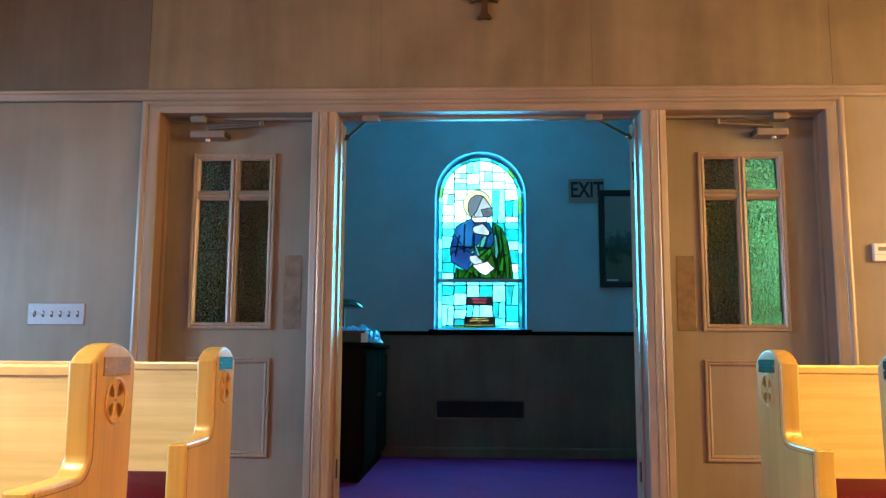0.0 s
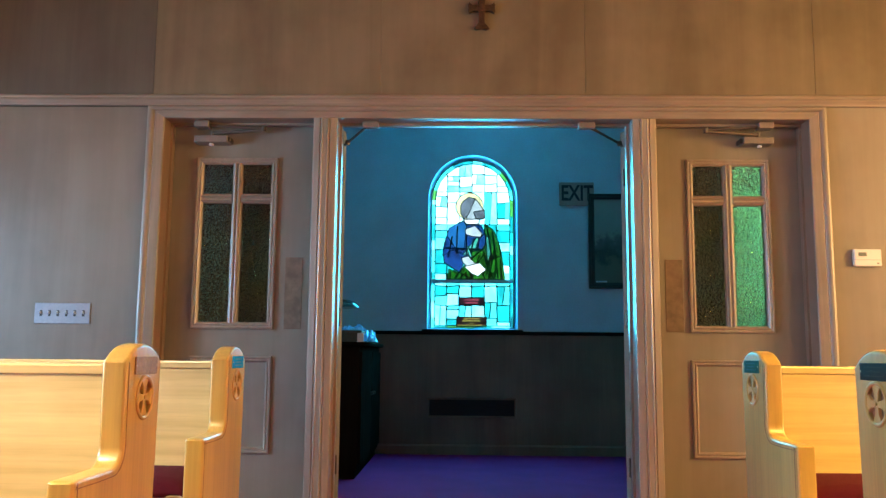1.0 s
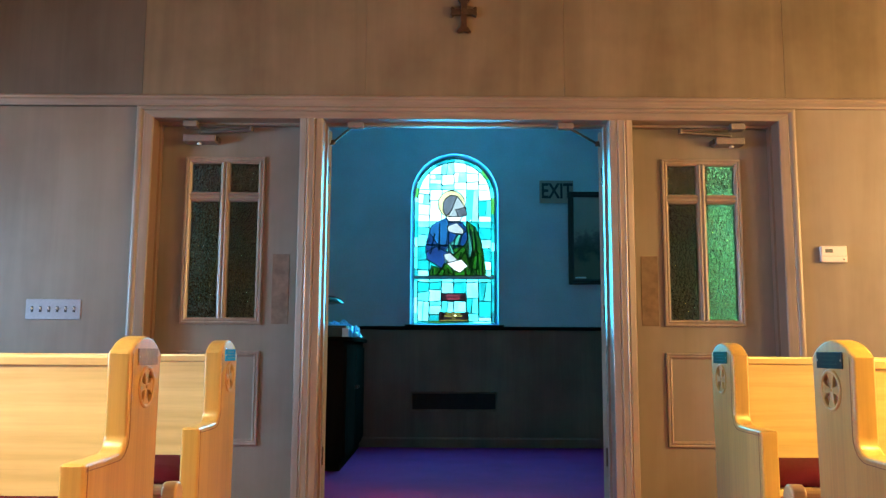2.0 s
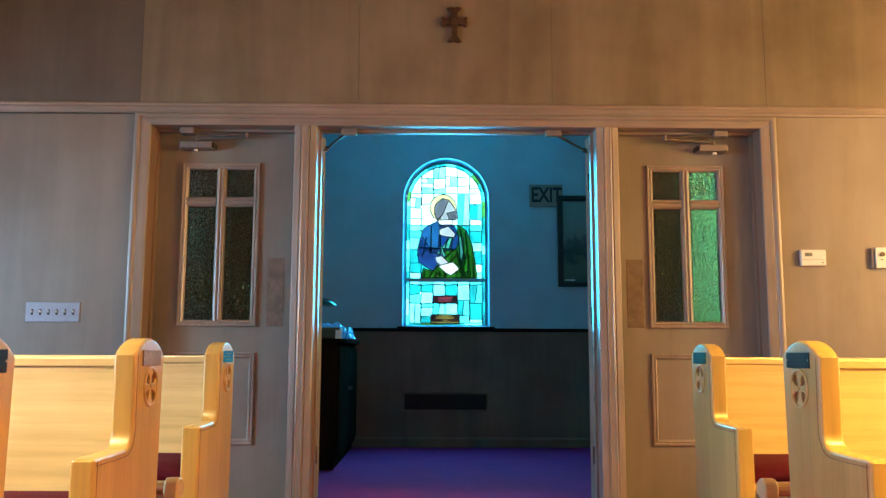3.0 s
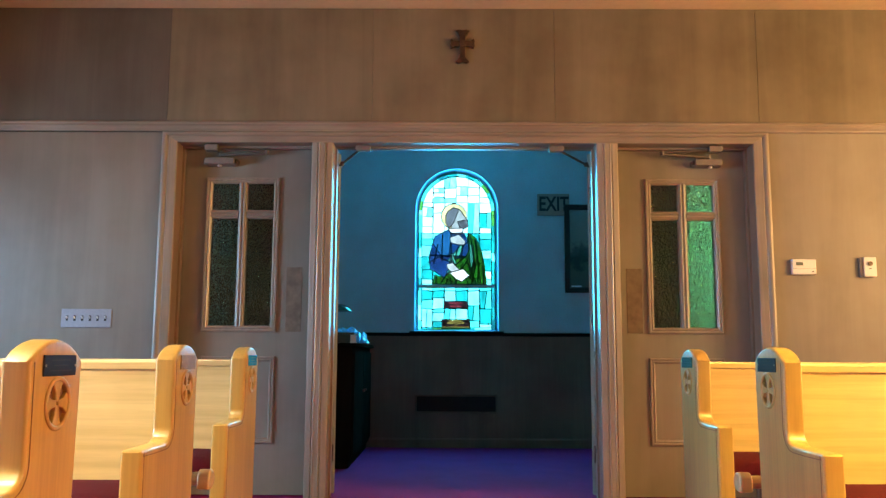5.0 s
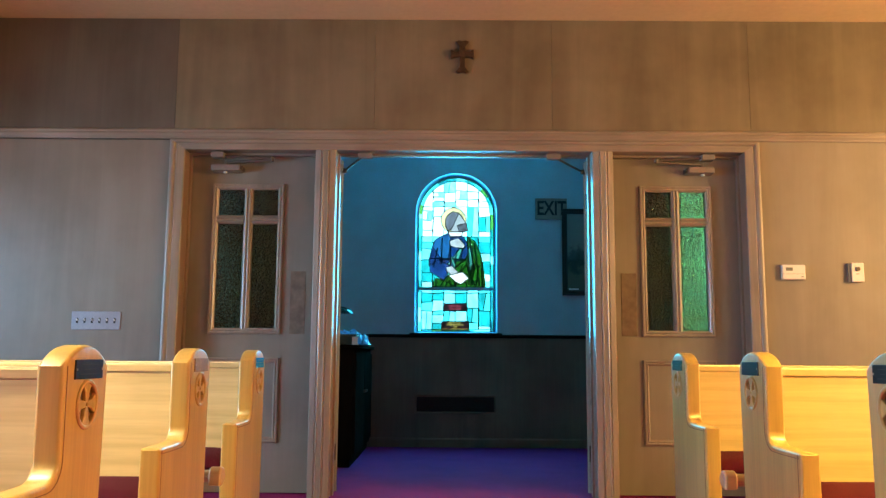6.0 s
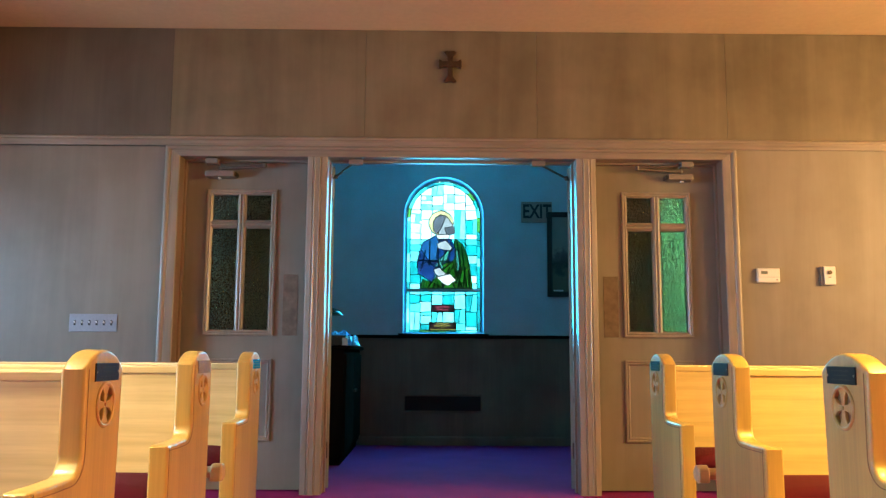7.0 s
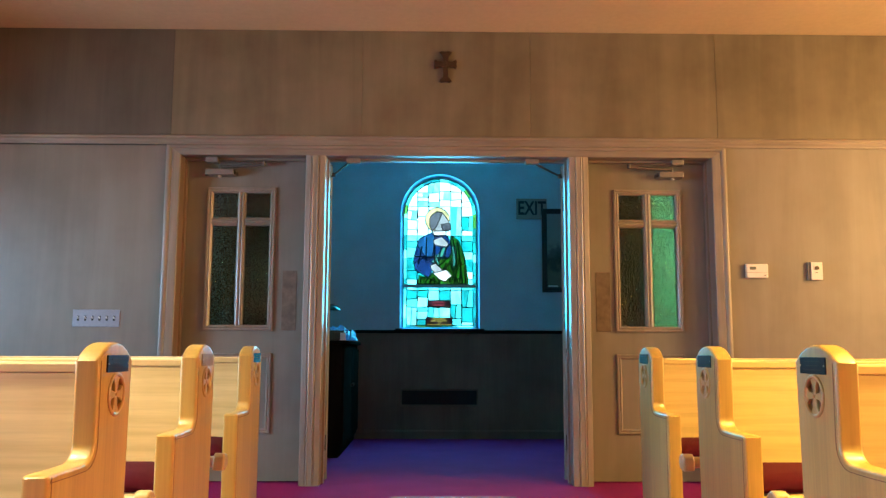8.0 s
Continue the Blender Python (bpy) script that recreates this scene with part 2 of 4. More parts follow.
M = dict(
    panel=wood("veneer_panel", (0.280, 0.252, 0.197), (0.232, 0.205, 0.157), 2, 0.42, 0.0, 0.10, 0.16, 0.06),
    panel_upper=wood("veneer_panel_upper", (0.242, 0.206, 0.128), (0.180, 0.150, 0.090), 2, 0.45, 0.0, 0.12, 0.28, 0.12),
    panel_dark=wood("veneer_panel_dark", (0.148, 0.132, 0.098), (0.114, 0.10, 0.074), 2, 0.5, 0.0, 0.2, 0.2, 0.05),
    trim=wood("stained_trim", (0.385, 0.338, 0.268), (0.305, 0.262, 0.205), 2, 0.34, 0.4, 0.5, 0.2, 0.12),
    jamb=wood("varnished_jamb", (0.30, 0.21, 0.145), (0.24, 0.165, 0.11), 2, 0.3, 0.6, 0.4, 0.2, 0.1),
    rail_trim=wood("stained_rail", (0.352, 0.298, 0.228), (0.272, 0.223, 0.168), 0, 0.4, 0.2, 0.5, 0.2, 0.1),
    door=wood("door_veneer", (0.272, 0.262, 0.208), (0.232, 0.22, 0.17), 2, 0.42, 0.15, 0.14, 0.18, 0.05),
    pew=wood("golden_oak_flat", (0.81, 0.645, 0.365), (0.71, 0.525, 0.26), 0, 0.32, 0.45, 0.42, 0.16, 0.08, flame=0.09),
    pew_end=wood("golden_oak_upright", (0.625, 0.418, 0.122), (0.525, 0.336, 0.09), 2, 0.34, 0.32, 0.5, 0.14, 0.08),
    # darker oak that paints the shade inside carving and grooves
    carve_shade=wood("oak_carving_shade", (0.34, 0.17, 0.06), (0.24, 0.115, 0.04), 2, 0.5, 0.1, 0.5, 0.2, 0.05),
    kneeler=wood("pale_oak", (0.66, 0.46, 0.21), (0.55, 0.36, 0.15), 0, 0.35, 0.3, 0.5, 0.14, 0.08),
    dark=wood("dark_walnut", (0.017, 0.013, 0.010), (0.010, 0.008, 0.006), 2, 0.85, 0.0, 0.5, 0.3, 0.1, 0.12),
    ebony=wood("black_walnut", (0.018, 0.014, 0.011), (0.012, 0.009, 0.007), 2, 0.85, 0.0, 0.5, 0.3, 0.1, 0.0),
    wainscot=wood("dark_wainscot", (0.215, 0.158, 0.102), (0.165, 0.12, 0.076), 2, 0.6, 0.0, 0.3, 0.25, 0.1),
    plaster=plain("narthex_plaster", (0.40, 0.60, 0.67), 0.75, 0, 0.08, 60, 0.25),
    ceiling=plain("ceiling_plaster", (0.62, 0.47, 0.265), 0.85, 0, 0.06, 25, 0.3),
    side=plain("nave_plaster", (0.6, 0.52, 0.42), 0.8, 0, 0.1, 25, 0.3),
    carpet=carpet("crimson_carpet", (0.35, 0.020, 0.175)),
    cushion=carpet("maroon_velvet", (0.085, 0.004, 0.016)),
    steel=plain("painted_steel", (0.25, 0.22, 0.19), 0.42, 0.25, 0.15, 40, 0.1),
    arm_steel=plain("worn_arm_steel", (0.17, 0.145, 0.12), 0.4, 0.5, 0.15, 40, 0.1),
    steel_dark=plain("bronzed_steel", (0.11, 0.085, 0.065), 0.4, 0.8, 0.2, 40, 0.1),
    white=plain("ivory_plastic", (0.78, 0.77, 0.72), 0.4, 0, 0.05, 60, 0.05),
    switch=plain("switch_plate_steel", (0.36, 0.37, 0.40), 0.35, 0.5, 0.1, 60, 0.05),
    lcd=plain("grey_display", (0.16, 0.18, 0.15), 0.2, 0, 0.1, 40, 0.0),
    bronze=plain("dark_bronze", (0.13, 0.085, 0.05), 0.45, 0.7, 0.4, 90, 0.4),
    pushplate=plain("worn_brass_plate", (0.33, 0.26, 0.18), 0.5, 0.3, 0.38, 16, 0.2),
    winframe=plain("window_frame_paint", (0.15, 0.28, 0.50), 0.5, 0, 0.1, 40, 0.1),
    lead=plain("lead_came", (0.03, 0.032, 0.035), 0.5, 0.4, 0.2, 60, 0.1),
    # bar colour lightened to imitate bloom from the bright glass
    bar=plain("saddle_bar_bloom", (0.6, 0.66, 0.7), 0.5, 0.0, 0.2, 60, 0.1),
    signplate=plain("sign_plate", (0.30, 0.25, 0.21), 0.5, 0, 0.1, 40, 0.05),
    ink=plain("black_letters", (0.012, 0.012, 0.014), 0.5, 0, 0.1, 40, 0.0),
    frame_black=plain("black_frame", (0.016, 0.015, 0.014), 0.3, 0, 0.2, 40, 0.1),
    vent_dark=plain("vent_dark", (0.035, 0.03, 0.025), 0.6, 0.2, 0.2, 40, 0.1),
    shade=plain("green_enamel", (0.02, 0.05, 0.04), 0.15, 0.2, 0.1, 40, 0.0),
    paper=plain("white_card", (0.75, 0.76, 0.78), 0.6, 0, 0.05, 40, 0.05),
    plq_black=plain("black_plaque", (0.032, 0.026, 0.02), 0.3, 0.5, 0.3, 120, 0.1),
    plq_bronze=plain("bronze_plaque", (0.36, 0.22, 0.075), 0.45, 0.25, 0.3, 120, 0.1),
    # polished plaque whose green imitates the window mirrored in it
    plq_green_reflect=plain("plaque_green_reflection", (0.012, 0.13, 0.075), 0.3, 0.5, 0.3, 120, 0.05, 1.0),
    # cyan reflection of the stained window, put into the plaque's base colour
    plq_blue_reflect=plain("plaque_blue_reflection", (0.03, 0.42, 1.0), 0.25, 0.1, 0.1, 120, 0.05, 1.0),
    plq_bar=plain("plaque_lines", (0.03, 0.12, 0.15), 0.4, 0, 0.1, 120, 0.0),
    plq_faint=plain("plaque_faint_lines", (0.075, 0.055, 0.036), 0.4, 0.4, 0.1, 120, 0.0),
    plq_text=plain("plaque_writing", (0.5, 0.4, 0.25), 0.4, 0.4, 0.1, 120, 0.0),
    g_pale=stained("glass_pale", (0.019, 0.056, 0.062), 0.16),
    g_ice=stained("glass_ice", (0.0062, 0.044, 0.050), 0.35),
    g_sky=stained("glass_sky", (0.0019, 0.0332, 0.0355), 0.25),
    g_cyan=stained("glass_cyan", (0.000198, 0.0115, 0.012), 0.3),
    g_teal=stained("glass_teal", (0.000158, 0.00592, 0.00774), 0.3),
    g_lime=stained("glass_lime", (0.00134, 0.00869, 0.00167), 0.3),
    g_blue=stained("glass_blue", (0.000134, 0.00094, 0.00401), 0.5),
    g_lblue=stained("glass_light_blue", (0.000335, 0.00284, 0.00773), 0.4),
    g_green=stained("glass_green", (0.000167, 0.00241, 0.000167), 0.5),
    g_scarf=stained("glass_sea_green", (0.000869, 0.00602, 0.00468), 0.3),
    g_gold=stained("glass_gold", (0.0171, 0.0164, 0.0079), 0.3),
    g_grey=stained("glass_grey", (0.00255, 0.00316, 0.00377), 0.4),
    g_skin=stained("glass_flesh", (0.00773, 0.00909, 0.0094), 0.2),
    g_white=stained("glass_white", (0.012, 0.0141, 0.0147), 0.1),
    g_black=stained("glass_black", (0.000201, 0.000134, 0.000201), 0.2),
    g_leaf=stained("glass_pale_green", (0.0237, 0.0616, 0.0237), 0.3),
    hammered=hammered("hammered_green_glass", (0.76, 0.90, 0.62), 0.027),
    smooth_glass=hammered("smooth_green_glass", (0.66, 0.76, 0.52), 0.0),
    amber=stained("nave_glass_amber", (0.8, 0.4, 0.08), 0.3),
    sky_glow=glow("bright_sky", (0.80, 0.93, 1.0), 140.0),
)


# ---- mesh helpers ----
def weigh_normals(me):
    """Corner normals that lean to the larger faces, so that flat faces stay flat and only the rounded edges turn."""
    at = {}
    for p in me.polygons:
        for v in p.vertices:
            at.setdefault(v, []).append((p.normal.copy(), p.area))
    out = []
    for p in me.polygons:
        for v in p.vertices:
            n = Vector()
            for other, size in at[v]:
                if other.dot(p.normal) > 0.64:
                    n += other * size
            out.append(n.normalized() if n.length > 1e-12 else p.normal.copy())
    me.normals_split_custom_set(out)


def make(name, bm, material, smooth=False):
    me = bpy.data.meshes.new(name)
    bm.normal_update()
    bm.to_mesh(me)
    bm.free()
    if material:
        me.materials.append(material)
    if smooth:
        for p in me.polygons:
            p.use_smooth = True
        me.set_sharp_from_angle(angle=radians(50))
        weigh_normals(me)
    return new(name, me)


def part(name, bm, material, parent, label="", smooth=False):
    ob = make(name, bm, material, smooth)
    ob.parent = parent
    return tagged(ob, label)


def thing(name, label, category, group="", kind="", at=(0, 0, 0)):
    ob = new(name)
    ob.location = at
    ob.empty_display_size = 0.1
    return tagged(ob, label, category, group, kind)


def box(bm, x0, x1, y0, y1, z0, z1, bevel=0.0, seg=2):
    vs = [bm.verts.new((x, y, z)) for z in (z0, z1) for y in (y0, y1) for x in (x0, x1)]
    fs = [(0, 2, 3, 1), (4, 5, 7, 6), (0, 1, 5, 4), (2, 6, 7, 3), (0, 4, 6, 2), (1, 3, 7, 5)]
    faces = [bm.faces.new([vs[i] for i in f]) for f in fs]
    if bevel:
        edges = list({e for f in faces for e in f.edges})
        bmesh.ops.bevel(bm, geom=edges, offset=bevel, segments=seg, profile=0.5, affect="EDGES")
    return bm


def boxes(*rows, bevel=0.0):
    bm = bmesh.new()
    for r in rows:
        box(bm, *r, bevel=bevel)
    return bm


def prism(bm, poly, axis, a, b, bevel=0.0, seg=2):
    """A polygon drawn in the two other axes (in x, y, z order), drawn out along one axis from a to b."""
    def at(p, s):
        c = list(p)
        c.insert(axis, s)
        return bm.verts.new(c)
    lo, hi = [at(p, a) for p in poly], [at(p, b) for p in poly]
    n = len(poly)
    f0, f1 = bm.faces.new(lo), bm.faces.new(hi[::-1])
    rim = list(f0.edges) + list(f1.edges)
    fs = [f0, f1]
    for i in range(n):
        j = (i + 1) % n
        fs.append(bm.faces.new((lo[j], lo[i], hi[i], hi[j])))
    bmesh.ops.recalc_face_normals(bm, faces=fs)
    if bevel:
        bmesh.ops.bevel(bm, geom=rim, offset=bevel, segments=seg, profile=0.5, affect="EDGES")
    return bm


def rod(bm, p, q, r, n=10):
    p, q = Vector(p), Vector(q)
    rot = (q - p).to_track_quat("Z", "Y").to_matrix().to_4x4()
    m = Matrix.Translation((p + q) / 2) @ rot
    bmesh.ops.create_cone(bm, cap_ends=True, segments=n, radius1=r, radius2=r, depth=(q - p).length, matrix=m)
    return bm


def lathe(bm, profile, n=24, centre=(0, 0, 0)):
    rings = []
    for r, z in profile:
        rings.append([bm.verts.new((centre[0] + r * math.cos(2 * math.pi * i / n), centre[1] + r * math.sin(2 * math.pi * i / n), centre[2] + z)) for i in range(n)])
    for a, b in zip(rings, rings[1:]):
        for i in range(n):
            j = (i + 1) % n
            bm.faces.new((a[i], a[j], b[j], b[i]))
    bm.faces.new(rings[0][::-1])
    bm.faces.new(rings[-1])
    return bm


def ring(bm, x0, x1, z0, z1, w, y_back, y_front, bevel=0.004):
    """A mitred rectangular moulding in the x-z plane."""
    prof = [(0.0, y_back), (0.0, y_front + 0.003), (w * 0.08, y_front), (w * 0.32, y_front), (w * 0.40, y_front + 0.004), (w * 0.48, y_front + 0.005), (w * 0.55, y_front + 0.002), (w * 0.68, y_front + 0.001), (w * 0.82, y_front + 0.006), (w, y_front + 0.011), (w, y_back)]
    corners = [(x0, z0, 1, 1), (x1, z0, -1, 1), (x1, z1, -1, -1), (x0, z1, 1, -1)]
    loops = [[bm.verts.new((cx + sx * d, y, cz + sz * d)) for d, y in prof] for cx, cz, sx, sz in corners]
    n = len(prof)
    fs = []
    for k in range(4):
        a, b = loops[k], loops[(k + 1) % 4]
        for i in range(n):
            j = (i + 1) % n
            fs.append(bm.faces.new((a[i], b[i], b[j], a[j])))
    bmesh.ops.recalc_face_normals(bm, faces=fs)
    return bm


# ---- the large structure ----
CEIL = 3.0
OPEN_X, SIDE_IN, SIDE_OUT, HEAD = 0.806, 0.936, 1.762, 2.132
BACK_Y = 2.8
ROOM_X = 3.9

floor = tagged(make("floor", boxes((-NAVE_X - 0.2, NAVE_X + 0.2, -12.2, 3.0, -0.12, 0.0)), M["carpet"]), "crimson wall-to-wall carpet on the floor", "floor", kind="structure")
ceiling = tagged(make("ceiling", boxes((-NAVE_X - 0.2, NAVE_X + 0.2, -12.2, 0.02, CEIL, CEIL + 0.15)), M["ceiling"]), "pale plaster ceiling of the nave", "ceiling", kind="structure")
tagged(make("ceiling_narthex", boxes((-ROOM_X - 0.2, ROOM_X + 0.2, 0.021, 3.0, 3.06, 3.2)), M["plaster"]), "pale plaster ceiling of the vestibule", "ceiling", kind="structure")

# wall between nave and narthex: a plaster core with openings, faced with veneer panels
X0, X1 = -NAVE_X, NAVE_X
jx = 0.025
wall = tagged(make("wall_north", boxes(
    (X0, -SIDE_OUT - jx, 0.012, 0.15, 0, HEAD + jx), (-SIDE_IN + jx, -OPEN_X - jx, 0.012, 0.15, 0, HEAD + jx),
    (OPEN_X + jx, SIDE_IN - jx, 0.012, 0.15, 0, HEAD + jx), (SIDE_OUT + jx, X1, 0.012, 0.15, 0, HEAD + jx),
    (X0, X1, 0.012, 0.15, HEAD + jx, 3.06)), M["panel"]), "wall faced with tan wood veneer panels above and beside the doors", "wall", kind="structure")
JOINTS = [X0, -1.838, -0.572, 0.556, 1.812, X1]
for k in range(5):
    part("upper_panel", box(bmesh.new(), JOINTS[k] + 0.0002, JOINTS[k + 1] - 0.0002, -0.002, 0.011, 2.262, CEIL - 0.001, bevel=0.0018, seg=1),
         M["panel_dark" if k == 0 else "panel_upper"], wall)
# the west panel stops short of the rail and leaves a shadow gap
for a, b, top in ((X0, -SIDE_OUT - 0.05, 2.196), (SIDE_OUT + 0.05, X1, 2.21)):
    part("lower_panel", box(bmesh.new(), a + 0.002, b - 0.002, -0.002, 0.011, 0.0, top, bevel=0.0015, seg=1), M["panel"], wall)
# dark strip added behind the gap to paint its shade
part("batten", boxes((X0 + 0.003, -SIDE_OUT - 0.053, 0.0102, 0.0116, 2.1965, 2.215)), M["panel_dark"], wall)

# moulded rail that runs over the doors from wall to wall
bm = bmesh.new()
rail = [(0.0, 2.203), (-0.010, 2.203), (-0.014, 2.207), (-0.016, 2.216), (-0.021, 2.222), (-0.026, 2.231), (-0.026, 2.238), (-0.022, 2.242), (-0.022, 2.247), (-0.025, 2.252), (-0.024, 2.259), (-0.016, 2.266), (0.0, 2.266)]
prism(bm, rail, 0, X0 + 0.003, X1 - 0.003)
tagged(make("trim", bm, M["rail_trim"]), "moulded wooden rail along the wall over the doors", "wall trim", kind="structure")

# door surround: casings, jambs and stops of one double and two single openings
surround = thing("door_surround", "tan wooden casing round the double doorway and two side doors", "door frame", kind="structure")


# one moulding: share of the width from the opening outwards, and height over the wall
MOULD = [(0.0, 0.0), (0.0, -0.011), (0.05, -0.0145), (0.12, -0.016), (0.52, -0.021), (0.56, -0.0175), (0.61, -0.0175), (0.65, -0.022),
         (0.74, -0.0265), (0.86, -0.0275), (0.95, -0.0255), (1.0, -0.021), (1.0, 0.0)]
MID = [(0.0, 0.0), (0.0, -0.011), (0.03, -0.0145), (0.07, -0.016), (0.27, -0.021), (0.295, -0.0175), (0.32, -0.0175), (0.345, -0.0225), (0.385, -0.025), (0.42, -0.0215)]
CAS_OUT, CAS_UP = SIDE_OUT + 0.093, 0.0685

# the outer legs and the head meet in mitres
for s in (-1, 1):
    bm = prism(bmesh.new(), [(s * (SIDE_OUT + f * 0.093), y) for f, y in MOULD], 2, 0.0, HEAD)
    for v in bm.verts:
        if v.co.z > 1:
            v.co.z = HEAD + CAS_UP * (abs(v.co.x) - SIDE_OUT) / 0.093
    part("casing", bm, M["trim"], surround)
    x0, x1 = sorted((s * OPEN_X, s * SIDE_IN))
    w = x1 - x0
    prof = [(x0 + f * w, y) for f, y in MID] + [(x1 - f * w, y) for f, y in MID[::-1]]
    part("casing", prism(bmesh.new(), prof, 2, 0.0, HEAD - 0.0005), M["trim"], surround)
bm = prism(bmesh.new(), [(y, HEAD + f * CAS_UP) for f, y in MOULD], 0, -SIDE_OUT, SIDE_OUT)
for v in bm.verts:
    v.co.x += math.copysign(0.093 * (v.co.z - HEAD) / CAS_UP - 0.0004, v.co.x)
part("head_casing", bm, M["rail_trim"], surround)
for a, b in ((-SIDE_OUT, -SIDE_IN), (-OPEN_X, OPEN_X), (SIDE_IN, SIDE_OUT)):
    for x, s in ((a, 1), (b, -1)):
        pl = [(x - s * 0.0256, 0.001), (x, 0.001), (x, 0.092), (x + s * 0.012, 0.094), (x + s * 0.013, 0.131), (x, 0.133), (x, 0.183), (x - s * 0.0256, 0.183)]
        part("jamb", prism(bmesh.new(), pl, 2, 0.0, HEAD + 0.001), M["jamb"], surround)
    pl = [(0.001, HEAD + 0.0256), (0.001, HEAD + 0.002), (0.092, HEAD + 0.002), (0.094, HEAD - 0.011), (0.131, HEAD - 0.012), (0.133, HEAD + 0.002), (0.183, HEAD + 0.002), (0.183, HEAD + 0.0256)]
    part("head_jamb", prism(bmesh.new(), pl, 0, a - 0.0256, b + 0.0256), M["rail_trim"], surround)

# narthex walls
bm = bmesh.new()
WX, WHALF, WSILL, WSPRING = -0.016, 0.396, 1.066, 2.228
W2X = 2.50


def arch_points(cx, half, z0, z1, n=20):
    pts = [(cx + half, z0), (cx + half, z1)]
    pts += [(cx + half * math.cos(math.pi * i / n), z1 + half * math.sin(math.pi * i / n)) for i in range(1, n)]
    return pts + [(cx - half, z1), (cx - half, z0)]


xs = [-ROOM_X]
for cx in (WX, W2X):
    box(bm, xs[-1], cx - WHALF, BACK_Y, BACK_Y + 0.22, 0, 3.06)
    box(bm, cx - WHALF, cx + WHALF, BACK_Y, BACK_Y + 0.22, 0, WSILL)
    pts = arch_points(cx, WHALF, WSILL, WSPRING)[1:-1]
    for (xa, za), (xb, zb) in zip(pts, pts[1:]):
        prism(bm, [(xa, za), (xa, 3.06), (xb, 3.06), (xb, zb)], 1, BACK_Y, BACK_Y + 0.22)
    xs.append(cx + WHALF)
box(bm, xs[-1], ROOM_X, BACK_Y, BACK_Y + 0.22, 0, 3.06)
back = tagged(make("wall_back", bm, M["plaster"]), "pale blue-green plaster wall of the vestibule with arched windows", "wall", kind="structure")
tagged(make("wall_narthex_east", boxes((ROOM_X, ROOM_X + 0.15, 0.151, 3.02, 0, 3.06)), M["plaster"]), "pale plaster end wall of the vestibule", "wall", kind="structure")
tagged(make("wall_narthex_west", boxes((-ROOM_X - 0.15, -ROOM_X, 0.151, 3.02, 0, 3.06)), M["plaster"]), "pale plaster end wall of the vestibule", "wall", kind="structure")

# dark wainscot with cap and skirting under the window wall
wains = thing("wainscot", "dark stained wooden wainscot with a cap rail", "wainscot", kind="structure")
EDGES = [-ROOM_X, -2.1, -0.9, 1.5, 2.7, ROOM_X]
for a, b in zip(EDGES, EDGES[1:]):
    part("wainscot_panel", box(bmesh.new(), a + 0.002, b - 0.002, BACK_Y - 0.014, BACK_Y - 0.001, 0.0, 1.02, bevel=0.002, seg=1), M["wainscot"], wains)
cap = [(BACK_Y - 0.001, 1.02), (BACK_Y - 0.022, 1.02), (BACK_Y - 0.026, 1.028), (BACK_Y - 0.034, 1.034), (BACK_Y - 0.034, 1.044), (BACK_Y - 0.028, 1.05), (BACK_Y - 0.001, 1.05)]
part("cap_rail", prism(bmesh.new(), cap, 0, -ROOM_X + 0.002, ROOM_X - 0.002), M["dark"], wains)
skirt = [(BACK_Y - 0.015, 0.0), (BACK_Y - 0.03, 0.0), (BACK_Y - 0.03, 0.07), (BACK_Y - 0.022, 0.085), (BACK_Y - 0.015, 0.085)]
part("skirting", prism(bmesh.new(), skirt, 0, -ROOM_X + 0.002, ROOM_X - 0.002), M["wainscot"], wains)

# nave side and rear walls with window openings
for side in (-1, 1):
    z0, z1 = (0.85, 2.65) if side > 0 else (0.7, 1.8)
    bm = bmesh.new()
    xa, xb = sorted((side * NAVE_X, side * (NAVE_X + 0.2)))
    box(bm, xa, xb, -12.0, 0.15, 0, z0)
    box(bm, xa, xb, -12.0, 0.15, z1, CEIL)
    ys = [0.15]
    for wy, half in NAVE_WINDOWS:
        box(bm, xa, xb, wy + 0.7, ys[-1], z0, z1)
        ys.append(wy - 0.7)
    box(bm, xa, xb, -12.0, ys[-1], z0, z1)
    tagged(make("wall_east" if side > 0 else "wall_west", bm, M["side"]), "plaster side wall of the nave with windows", "wall", kind="structure")
    for i, (wy, half) in enumerate(NAVE_WINDOWS):
        w = thing("window_%d" % (i + (3 if side > 0 else 6)), "amber glass window in the side wall" if side > 0 else "pale glass window in the side wall", "window", kind="structure")
        xg = side * (NAVE_X + 0.12)
        part("pane", boxes((xg - 0.003, xg + 0.003, wy - 0.66, wy + 0.66, z0 + 0.04, z1 - 0.04)), M["amber" if side > 0 else "g_pale"], w)
        part("window_frame", boxes((xg - 0.03, xg + 0.03, wy - 0.7, wy - 0.66, z0, z1), (xg - 0.03, xg + 0.03, wy + 0.66, wy + 0.7, z0, z1),
                                   (xg - 0.03, xg + 0.03, wy - 0.66, wy + 0.66, z0, z0 + 0.04), (xg - 0.03, xg + 0.03, wy - 0.66, wy + 0.66, z1 - 0.04, z1)), M["trim"], w)
tagged(make("wall_south", boxes((-NAVE_X - 0.2, NAVE_X + 0.2, -12.2, -12.0, 0, CEIL)), M["side"]), "plain plaster wall closing the nave", "wall", kind="structure")

# outside: ground and the bright sky seen through the vestibule windows
tagged(make("ground", boxes((-60, 60, -60, 60, -0.3, -0.13)), plain("lawn", (0.06, 0.09, 0.03), 0.9, 0, 0.4, 3, 0.3)), "lawn outside", "ground", kind="structure")
